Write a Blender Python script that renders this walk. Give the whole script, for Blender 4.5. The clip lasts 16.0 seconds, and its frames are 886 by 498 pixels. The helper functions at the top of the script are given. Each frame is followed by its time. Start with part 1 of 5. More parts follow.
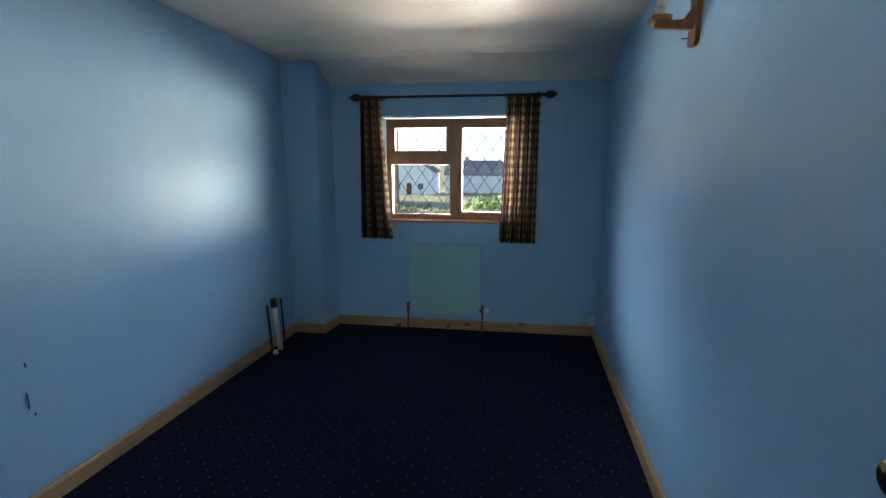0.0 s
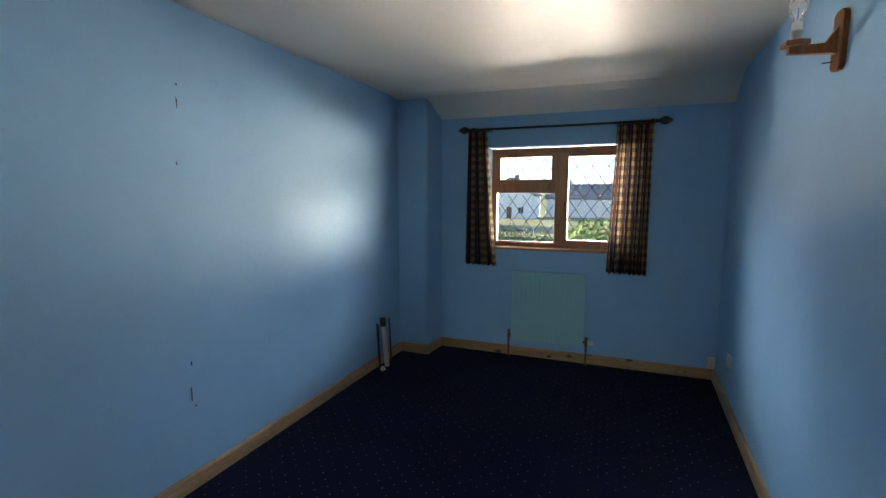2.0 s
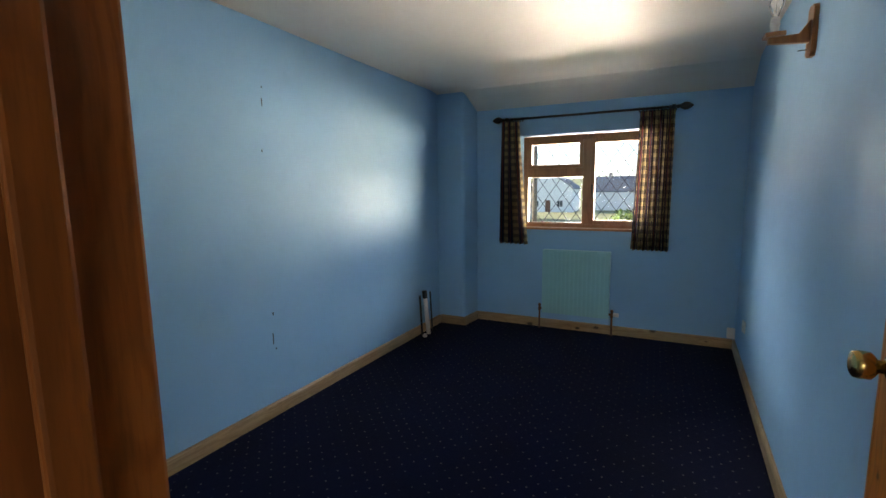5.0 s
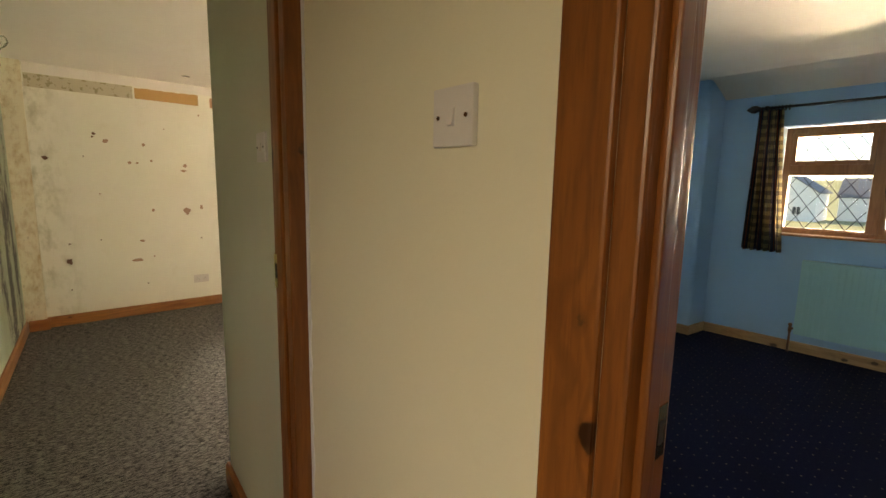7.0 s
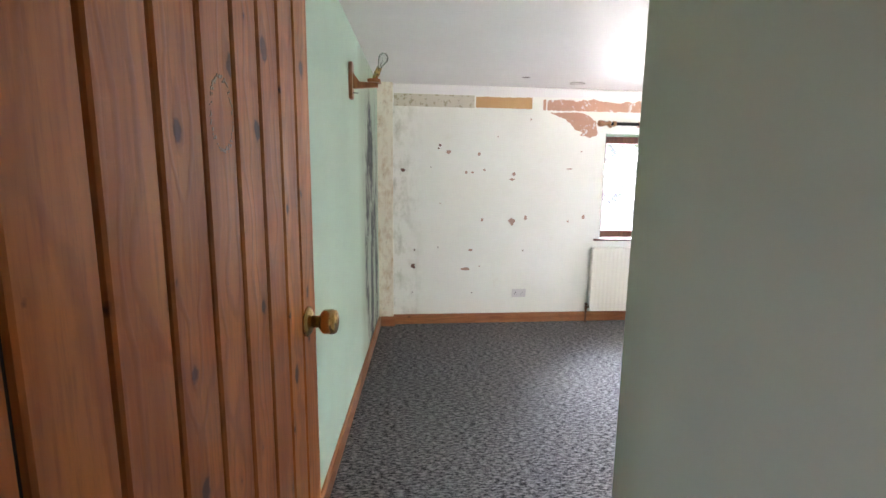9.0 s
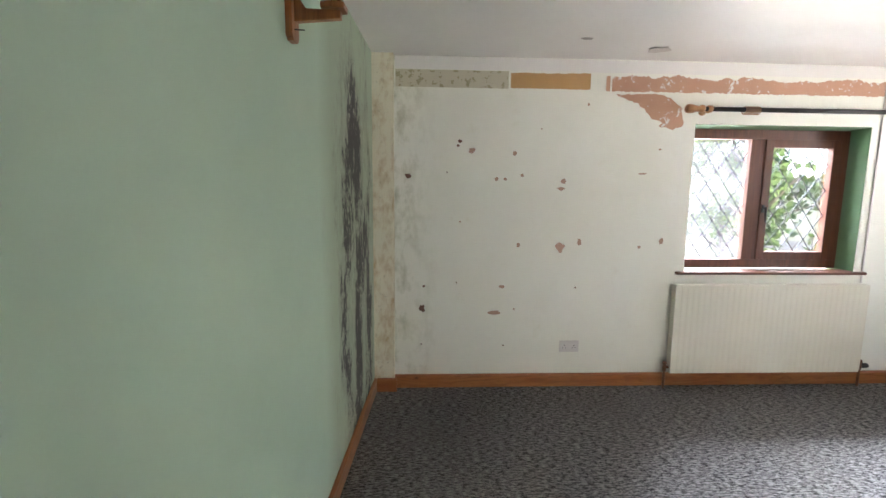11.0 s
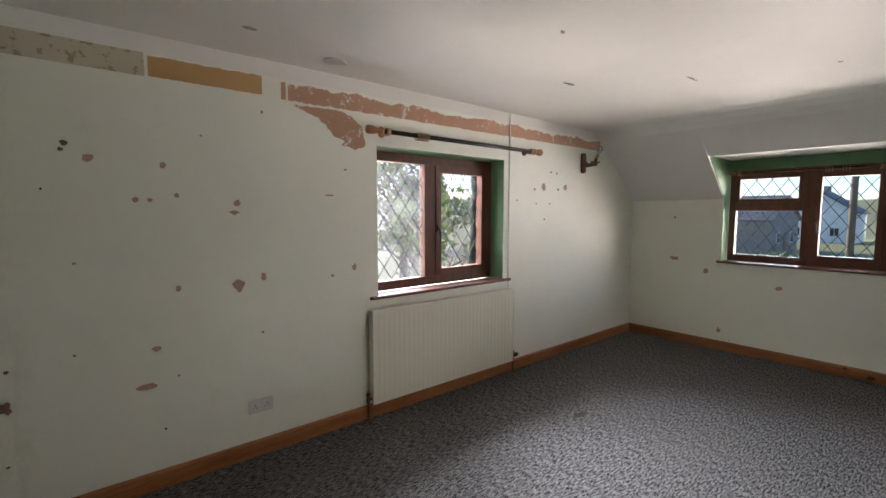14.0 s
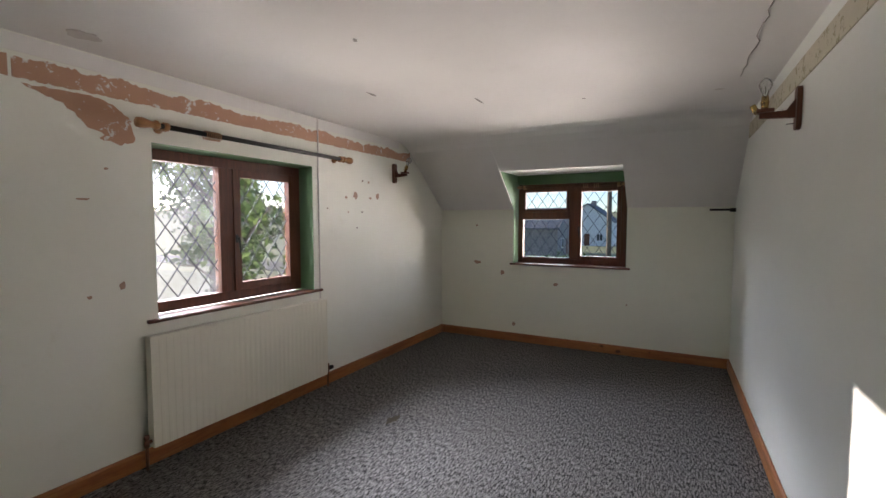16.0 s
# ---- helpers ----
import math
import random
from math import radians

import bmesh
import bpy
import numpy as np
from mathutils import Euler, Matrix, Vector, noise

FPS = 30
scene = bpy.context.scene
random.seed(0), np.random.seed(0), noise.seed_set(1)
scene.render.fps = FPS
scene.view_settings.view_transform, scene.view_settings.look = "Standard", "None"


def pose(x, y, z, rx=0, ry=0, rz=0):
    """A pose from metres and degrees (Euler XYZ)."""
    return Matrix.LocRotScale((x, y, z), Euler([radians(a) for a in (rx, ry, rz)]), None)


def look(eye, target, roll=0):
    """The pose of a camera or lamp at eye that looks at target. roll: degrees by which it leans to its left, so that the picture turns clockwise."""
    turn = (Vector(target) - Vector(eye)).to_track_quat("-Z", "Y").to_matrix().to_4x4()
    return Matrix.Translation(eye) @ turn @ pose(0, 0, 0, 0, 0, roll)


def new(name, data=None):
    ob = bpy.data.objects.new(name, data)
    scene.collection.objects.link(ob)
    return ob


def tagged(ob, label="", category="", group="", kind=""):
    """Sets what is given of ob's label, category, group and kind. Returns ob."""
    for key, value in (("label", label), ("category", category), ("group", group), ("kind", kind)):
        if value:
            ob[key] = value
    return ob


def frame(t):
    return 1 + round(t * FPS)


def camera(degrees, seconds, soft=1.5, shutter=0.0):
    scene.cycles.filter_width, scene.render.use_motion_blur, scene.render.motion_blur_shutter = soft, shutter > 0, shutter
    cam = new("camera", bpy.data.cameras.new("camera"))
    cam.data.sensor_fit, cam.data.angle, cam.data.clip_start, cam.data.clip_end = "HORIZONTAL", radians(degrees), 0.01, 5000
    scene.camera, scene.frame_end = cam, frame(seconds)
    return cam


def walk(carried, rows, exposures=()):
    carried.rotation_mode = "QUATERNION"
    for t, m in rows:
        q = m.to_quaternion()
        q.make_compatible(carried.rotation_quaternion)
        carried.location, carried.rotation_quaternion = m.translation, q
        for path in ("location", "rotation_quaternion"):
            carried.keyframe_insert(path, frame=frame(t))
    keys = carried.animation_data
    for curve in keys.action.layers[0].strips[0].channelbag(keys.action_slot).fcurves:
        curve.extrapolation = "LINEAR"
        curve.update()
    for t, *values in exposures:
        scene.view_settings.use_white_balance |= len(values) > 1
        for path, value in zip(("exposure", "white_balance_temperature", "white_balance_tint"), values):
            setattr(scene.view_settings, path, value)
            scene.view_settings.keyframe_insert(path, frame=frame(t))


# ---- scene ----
cam = camera(89.8, 16.0)
PATH = [
    (0, (0.707, -0.131, 1.47), (0.438, 1.82, 1.126), 0.2),
    (0.5, (0.721, -0.134, 1.481), (0.385, 1.818, 1.2), 0.3),
    (1, (0.688, -0.153, 1.509), (0.254, 1.782, 1.249), 0.4),
    (1.5, (0.68, -0.181, 1.507), (0.117, 1.723, 1.263), 0.2),
    (2, (0.683, -0.213, 1.511), (-0.015, 1.645, 1.27), 0.1),
    (2.5, (0.661, -0.261, 1.499), (-0.143, 1.554, 1.259), -0.2),
    (3, (0.659, -0.313, 1.513), (-0.195, 1.476, 1.25), -0.8),
    (3.5, (0.711, -0.359, 1.472), (-0.141, 1.431, 1.207), -1.0),
    (3.7, (0.746, -0.382, 1.472), (-0.102, 1.409, 1.203), -0.9),
    (5.8, (0.867, -0.771, 1.362), (-0.007, 1.01, 1.107), -0.1),
    (6, (0.848, -0.803, 1.355), (-0.105, 0.936, 1.094), 0.1),
    (6.5, (0.767, -0.879, 1.36), (-0.438, 0.693, 1.084), 0.9),
    (7, (0.662, -0.949, 1.384), (-0.83, 0.354, 1.102), 1.1),
    (7.3, (0.57, -0.956, 1.41), (-1.098, 0.094, 1.075), 0.1),
    (7.5, (0.478, -0.958, 1.406), (-1.259, -0.015, 1.105), 1.2),
    (8, (0.255, -0.947, 1.423), (-1.626, -0.343, 1.115), 1.3),
    (8.5, (-0.005, -0.977, 1.425), (-1.95, -0.629, 1.116), 0.9),
    (9, (-0.319, -1.015, 1.453), (-2.287, -0.823, 1.155), 0.7),
    (9.5, (-0.66, -1.003, 1.435), (-2.638, -0.924, 1.153), 0.6),
    (9.7, (-0.792, -0.99, 1.44), (-2.772, -0.943, 1.166), 0.5),
    (11.8, (-1.9, -0.819, 1.466), (-3.876, -0.594, 1.251), 0.8),
    (12, (-1.948, -0.809, 1.459), (-3.913, -0.493, 1.26), 0.8),
    (12.5, (-2.049, -0.781, 1.5), (-3.953, -0.2, 1.302), 0.5),
    (13, (-2.071, -0.73, 1.493), (-3.876, 0.114, 1.314), 0.3),
    (13.5, (-2.055, -0.67, 1.49), (-3.733, 0.405, 1.318), 0.1),
    (14, (-2.031, -0.613, 1.493), (-3.56, 0.665, 1.326), 0.1),
    (14.5, (-2.005, -0.574, 1.48), (-3.368, 0.882, 1.33), 0.1),
    (15, (-1.979, -0.537, 1.482), (-3.185, 1.052, 1.341), 0.0),
    (15.5, (-1.962, -0.512, 1.475), (-3.026, 1.176, 1.346), -0.0),
    (16, (-1.944, -0.489, 1.478), (-2.889, 1.27, 1.356), 0.0),
]
EXPOSURES = [(0.0, 2.4, 6900, 15), (3.7, 2.4, 7000, 15), (5.8, 2.75, 8900, 15), (6.5, 2.6, 10500, 16), (7.0, 2.75, 10000, 16), (7.5, 3.05, 8300, 20), (8.5, 3.55, 6300, 21), (9.5, 3.25, 5500, 19), (12.0, 2.4, 6300, 16), (13.5, 1.75, 6300, 17), (16.0, 1.35, 6300, 20)]
walk(cam, [(t, look(eye, target, roll)) for t, eye, target, roll in PATH], EXPOSURES)

# ---- world and sun ----
SUN_TO = Vector((-3.43, 0.79, 0.86)).normalized()
world = bpy.data.worlds.new("sky")
scene.world = world
world.use_nodes = True
wn, wl = world.node_tree.nodes, world.node_tree.links
sky = wn.new("ShaderNodeTexSky")
sky.sky_type = "NISHITA"
sky.sun_disc = False
sky.sun_elevation = math.asin(SUN_TO.z)
sky.sun_rotation = math.atan2(SUN_TO.x, SUN_TO.y)
sky.air_density, sky.dust_density, sky.ozone_density = 0.8, 0.4, 3.0
wl.new(sky.outputs[0], wn["Background"].inputs[0])
wn["Background"].inputs[1].default_value = 0.11
sun = new("sun", bpy.data.lights.new("sun", "SUN"))
sun.data.energy, sun.data.angle, sun.data.color = 4.5, radians(0.5), (1.0, 0.9, 0.76)
sun.matrix_world = look(SUN_TO * 30, (0, 0, 0))


def portal(m, w, h):
    """Guides the sky's light through a window's opening."""
    d = bpy.data.lights.new("sky_portal", "AREA")
    d.shape, d.size, d.size_y = "RECTANGLE", w, h
    d.cycles.is_portal = True
    new("sky_portal", d).matrix_world = m


def day_lamp(eye, target, w, h, watts, colour, spread=180):
    """An unseen lamp added outside a window, for sky, sunlit ground or side light."""
    d = bpy.data.lights.new("daylight_stand_in", "AREA")
    d.shape, d.size, d.size_y, d.energy, d.color = "RECTANGLE", w, h, watts, colour
    d.spread = radians(spread)
    new("daylight_stand_in", d).matrix_world = look(eye, target)


SKY_C, GROUND_C = (0.74, 0.87, 1.0), (1.0, 0.90, 0.78)
day_lamp((3.6, 8.4, 3.6), (0.0, 3.9, 1.4), 4.0, 1.4, 150, SKY_C)
day_lamp((-4.6, 9.2, 3.8), (-1.4, 4.4, 1.4), 5.0, 2.4, 380, (0.82, 0.91, 1.0))
# side lamp added out of view to brighten the blue left wall
day_lamp((5.6, 8.8, 1.15), (-0.1, 3.9, 1.4), 4.0, 1.3, 430, (1.0, 0.90, 0.72))
day_lamp((2.0, 12.5, -0.85), (0.2, 3.9, 1.5), 7.0, 2.4, 380, GROUND_C)
day_lamp((-9.0, 1.9, 4.4), (-4.8, 1.7, 1.3), 5.0, 2.4, 1250, (0.9, 0.95, 1.0))
day_lamp((-12.0, 1.9, -2.0), (-4.8, 1.7, 1.5), 8.0, 2.6, 720, GROUND_C)
# a second unseen side lamp, added for the green room's west wall
day_lamp((0.6, 9.8, 1.3), (-3.1, 4.8, 1.45), 5.0, 3.0, 420, (1.0, 0.95, 0.88))
day_lamp((-2.6, 12.0, -1.2), (-3.1, 4.8, 1.5), 8.0, 2.6, 900, GROUND_C)
day_lamp((1.25, -3.3, 2.4), (0.9, -0.5, 1.2), 1.6, 1.4, 28, (1.0, 0.92, 0.78))


# ---- materials ----
def mat(name):
    m = bpy.data.materials.new(name)
    m.use_nodes = True
    nt = m.node_tree
    return m, nt, nt.nodes["Principled BSDF"]


def node(nt, kind, **inputs):
    n = nt.nodes.new(kind)
    for k, v in inputs.items():
        k = int(k[1:]) if k[0] == "i" and k[1:].isdigit() else k
        if hasattr(v, "is_output"):
            nt.links.new(v, n.inputs[k])
        else:
            n.inputs[k].default_value = v
    return n


def maths(nt, op, a, b=0.0, c=None):
    n = nt.nodes.new("ShaderNodeMath")
    n.operation = op
    for i, v in enumerate((a, b) if c is None else (a, b, c)):
        if hasattr(v, "is_output"):
            nt.links.new(v, n.inputs[i])
        else:
            n.inputs[i].default_value = v
    return n.outputs[0]


def mix(nt, f, a, b):
    n = nt.nodes.new("ShaderNodeMix")
    n.data_type = "RGBA"
    for i, v in ((0, f), (6, a), (7, b)):
        if hasattr(v, "is_output"):
            nt.links.new(v, n.inputs[i])
        else:
            n.inputs[i].default_value = v if i == 0 else (*v, 1)
    return n.outputs[2]


def coords(nt, scale=(1, 1, 1), loc=(0, 0, 0), uv=False):
    t = nt.nodes.new("ShaderNodeTexCoord")
    m = node(nt, "ShaderNodeMapping", Vector=t.outputs["UV" if uv else "Object"], Scale=scale, Location=loc)
    return m.outputs[0]


def noise_f(nt, vec, scale, detail=4.0, rough=0.55):
    return node(nt, "ShaderNodeTexNoise", Vector=vec, Scale=scale, Detail=detail, Roughness=rough).outputs[0]


def ramp(nt, f, lo, hi):
    n = node(nt, "ShaderNodeMapRange", Value=f)
    n.inputs[1].default_value, n.inputs[2].default_value = lo, hi
    n.clamp = True
    return n.outputs[0]


def bump(nt, bsdf, h, strength=0.2, distance=0.002):
    b = node(nt, "ShaderNodeBump", Height=h, Strength=strength, Distance=distance)
    nt.links.new(b.outputs[0], bsdf.inputs["Normal"])


def painted(name, base, dirt, rough=0.55, grain=0.25, spec=0.5):
    m, nt, b = mat(name)
    v = coords(nt)
    big = ramp(nt, noise_f(nt, v, 1.3, 5), 0.35, 0.75)
    fine = noise_f(nt, v, 45, 3)
    c = mix(nt, maths(nt, "MULTIPLY", big, 0.5), base, dirt)
    c = mix(nt, maths(nt, "MULTIPLY", ramp(nt, noise_f(nt, v, 9, 4), 0.58, 0.75), 0.25), c, dirt)
    nt.links.new(c, b.inputs["Base Color"])
    nt.links.new(maths(nt, "MULTIPLY_ADD", big, 0.15, rough - 0.07), b.inputs["Roughness"])
    b.inputs["Specular IOR Level"].default_value = spec
    h = maths(nt, "ADD", maths(nt, "MULTIPLY", fine, 1.6), maths(nt, "MULTIPLY", noise_f(nt, v, 6, 2), 2.5))
    bump(nt, b, h, grain, 0.003)
    return m


def plain(name, base, rough=0.5, metal=0.0, vary=0.12, scale=20.0):
    m, nt, b = mat(name)
    n = noise_f(nt, coords(nt), scale, 4)
    dark = tuple(c * (1 - vary * 2) for c in base)
    nt.links.new(mix(nt, n, base, dark), b.inputs["Base Color"])
    nt.links.new(maths(nt, "MULTIPLY_ADD", n, 0.2, max(rough - 0.1, 0.02)), b.inputs["Roughness"])
    b.inputs["Metallic"].default_value = metal
    return m


def pine(name, axis, light, dark, rough=0.4, knots=True, flat=None):
    """Varnished wood with the grain along an axis; each piece differs by its own chance number."""
    m, nt, b = mat(name)
    info = nt.nodes.new("ShaderNodeObjectInfo").outputs["Random"]
    t = nt.nodes.new("ShaderNodeTexCoord").outputs["Object"]
    shift = node(nt, "ShaderNodeVectorMath", i0=t)
    shift.operation = "ADD"
    comb = node(nt, "ShaderNodeCombineXYZ", X=maths(nt, "MULTIPLY", info, 7.0), Y=maths(nt, "MULTIPLY", info, 13.0), Z=maths(nt, "MULTIPLY", info, 17.0))
    nt.links.new(comb.outputs[0], shift.inputs[1])
    sc = [22.0, 22.0, 22.0]
    sc[axis] = 1.6
    v = node(nt, "ShaderNodeMapping", Vector=shift.outputs[0], Scale=sc).outputs[0]
    g = noise_f(nt, v, 1.0, 6, 0.6)
    fine = noise_f(nt, v, 8.0, 4, 0.65)
    sl = [7.0, 7.0, 7.0]
    sl[axis] = 0.55
    slow = noise_f(nt, node(nt, "ShaderNodeMapping", Vector=shift.outputs[0], Scale=sl).outputs[0], 1.0, 2, 0.4)
    rings = maths(nt, "MULTIPLY", slow, 95.0)
    if knots:
        sk = [10.0, 10.0, 10.0]
        sk[axis] = 6.0
        vk = node(nt, "ShaderNodeMapping", Vector=shift.outputs[0], Scale=sk).outputs[0]
        vo = node(nt, "ShaderNodeTexVoronoi", Vector=vk, Scale=1.0)
        if flat is not None:
            along = node(nt, "ShaderNodeSeparateXYZ", Vector=vk)
            face = [along.outputs[k] for k in range(3) if k != flat]
            nt.links.new(node(nt, "ShaderNodeCombineXYZ", X=face[0], Y=face[1]).outputs[0], vo.inputs["Vector"])
            vo.voronoi_dimensions = "2D"
        chance = node(nt, "ShaderNodeSeparateXYZ", Vector=vo.outputs["Color"]).outputs[0]
        wob = maths(nt, "MULTIPLY_ADD", noise_f(nt, shift.outputs[0], 45, 3), 0.16, -0.08)
        far = maths(nt, "ADD", vo.outputs["Distance"], wob)
        rings = maths(nt, "ADD", rings, maths(nt, "MULTIPLY", maths(nt, "SUBTRACT", 1.0, ramp(nt, far, 0.05, 0.5)), 5.0))
    late = ramp(nt, maths(nt, "SINE", rings), 0.2, 1.0)
    c = mix(nt, ramp(nt, g, 0.35, 0.68), light, dark)
    c = mix(nt, maths(nt, "MULTIPLY", late, 0.4), c, tuple(x * 0.72 for x in dark))
    c = mix(nt, maths(nt, "MULTIPLY", ramp(nt, fine, 0.5, 0.7), 0.35), c, tuple(x * 0.6 for x in dark))
    if knots:
        size = maths(nt, "MULTIPLY", ramp(nt, chance, 0.3, 1.0), 0.15 if flat is not None else 0.22)
        halo = ramp(nt, maths(nt, "SUBTRACT", maths(nt, "ADD", size, 0.07), far), 0.0, 0.12)
        halo = maths(nt, "MULTIPLY", halo, maths(nt, "GREATER_THAN", chance, 0.42))
        c = mix(nt, maths(nt, "MULTIPLY", halo, 0.6), c, tuple(x * 0.6 for x in dark))
        core = ramp(nt, maths(nt, "SUBTRACT", size, far), 0.0, 0.035)
        c = mix(nt, maths(nt, "MULTIPLY", core, 0.92), c, tuple(x * 0.14 for x in dark))
    c = mix(nt, maths(nt, "MULTIPLY", info, 0.25), c, tuple(x * 0.75 for x in dark))
    nt.links.new(c, b.inputs["Base Color"])
    nt.links.new(maths(nt, "MULTIPLY_ADD", g, 0.25, rough - 0.12), b.inputs["Roughness"])
    bump(nt, b, maths(nt, "MULTIPLY_ADD", late, 0.5, g), 0.2, 0.002)
    return m


M_BLUE = painted("blue_emulsion", (0.25, 0.475, 0.70), (0.19, 0.39, 0.61), 0.55, 0.14, 0.28)
M_CEIL_B = painted("ceiling_paint_warm", (0.66, 0.64, 0.60), (0.55, 0.53, 0.50), 0.6, 0.3)
M_CEIL_G = painted("ceiling_paint_grey", (0.80, 0.785, 0.76), (0.72, 0.70, 0.675), 0.7, 0.15)
M_CREAM = painted("cream_green_paint", (0.82, 0.83, 0.73), (0.76, 0.77, 0.66), 0.6, 0.15)
M_HALL = painted("hall_cream_paint", (0.74, 0.70, 0.55), (0.68, 0.64, 0.48), 0.6, 0.15)
M_PASS = painted("passage_green_paint", (0.57, 0.60, 0.49), (0.53, 0.56, 0.45), 0.6, 0.15)
M_EASTG = painted("pale_wall_paint", (0.79, 0.81, 0.76), (0.73, 0.75, 0.70), 0.6, 0.15)
M_DARKGREEN = painted("dark_green_paint", (0.10, 0.20, 0.09), (0.07, 0.14, 0.06), 0.5, 0.1)
M_PINE_X = pine("pine_along_x", 0, (0.42, 0.175, 0.055), (0.27, 0.092, 0.028))
M_PINE_Y = pine("pine_along_y", 1, (0.42, 0.175, 0.055), (0.27, 0.092, 0.028))
M_PINE_Z = pine("pine_upright", 2, (0.31, 0.105, 0.026), (0.16, 0.048, 0.012), 0.35)
M_PINE_BX = pine("pale_pine_along_x", 0, (0.45, 0.30, 0.16), (0.32, 0.20, 0.10))
M_PINE_BY = pine("pale_pine_along_y", 1, (0.45, 0.30, 0.16), (0.32, 0.20, 0.10))
M_PLANK = pine("door_plank_pine", 2, (0.70, 0.245, 0.045), (0.45, 0.125, 0.02), 0.36, True, 1)
M_FRAME = pine("window_hardwood", 2, (0.15, 0.048, 0.02), (0.085, 0.026, 0.011), 0.45, False)
M_FRAME_B = pine("window_hardwood_pale", 2, (0.42, 0.20, 0.10), (0.30, 0.13, 0.06), 0.35, False)
M_LAMPWOOD = pine("lamp_wood", 2, (0.36, 0.14, 0.045), (0.20, 0.07, 0.02), 0.35, False)
M_TURNED = pine("turned_beech", 0, (0.46, 0.24, 0.10), (0.34, 0.16, 0.06), 0.35, False)
M_WHITE = plain("white_plastic", (0.68, 0.65, 0.63), 0.35, 0, 0.04)
M_RADG = plain("cream_radiator_enamel", (0.80, 0.77, 0.66), 0.35, 0, 0.03, 5)
M_RADB = plain("turquoise_radiator_paint", (0.26, 0.55, 0.60), 0.4, 0, 0.06, 5)
M_BRASS = plain("worn_brass", (0.60, 0.42, 0.16), 0.22, 1.0, 0.15, 40)
M_COPPER = plain("tarnished_copper", (0.20, 0.10, 0.06), 0.45, 0.7, 0.2, 30)
M_BLACK = plain("black_iron", (0.018, 0.017, 0.017), 0.45, 0.2, 0.1)
M_LEAD = plain("lead_came", (0.06, 0.065, 0.075), 0.75, 0.0, 0.1)
M_CHROME = plain("chrome", (0.5, 0.5, 0.5), 0.2, 1.0, 0.1)
# near-black: the shade inside holes and board grooves put into the colour
M_DARK = plain("recess_shade", (0.02, 0.014, 0.01), 0.8)
M_CHIP = plain("bare_plaster", (0.56, 0.37, 0.28), 0.9, 0, 0.2, 60)
M_CHIPD = plain("dark_chip", (0.22, 0.12, 0.09), 0.9, 0, 0.2, 60)
M_SCUFF = plain("grey_scuff", (0.04, 0.045, 0.055), 0.9)
M_RENDER = painted("render_wall", (0.72, 0.72, 0.70), (0.6, 0.6, 0.58), 0.9, 0.2)
M_SLATE = plain("slate_roof", (0.12, 0.13, 0.15), 0.7, 0, 0.2, 3)
M_STONEW = plain("stone_wall", (0.33, 0.30, 0.28), 0.9, 0, 0.3, 2)


def glass_mat(name, haze):
    m = bpy.data.materials.new(name)
    m.use_nodes = True
    nt = m.node_tree
    nt.nodes.remove(nt.nodes["Principled BSDF"])
    out = nt.nodes["Material Output"]
    tr = node(nt, "ShaderNodeBsdfTransparent", Color=(0.95, 0.97, 0.96, 1))
    gl = node(nt, "ShaderNodeBsdfGlossy", Color=(1, 1, 1, 1), Roughness=0.03)
    fr = node(nt, "ShaderNodeFresnel", IOR=1.45)
    a = node(nt, "ShaderNodeMixShader", i0=fr.outputs[0])
    nt.links.new(tr.outputs[0], a.inputs[1])
    nt.links.new(gl.outputs[0], a.inputs[2])
    tl = node(nt, "ShaderNodeBsdfTranslucent", Color=(0.9, 0.9, 0.92, 1))
    f = maths(nt, "MULTIPLY", ramp(nt, noise_f(nt, coords(nt), 4, 5), 0.2, 0.7), haze)
    b = node(nt, "ShaderNodeMixShader", i0=f)
    nt.links.new(a.outputs[0], b.inputs[1])
    nt.links.new(tl.outputs[0], b.inputs[2])
    nt.links.new(b.outputs[0], out.inputs[0])
    return m


M_GLASS = glass_mat("window_glass", 0.0)
M_MISTED = glass_mat("misted_glass", 0.02)
M_BULB = glass_mat("bulb_glass", 0.12)


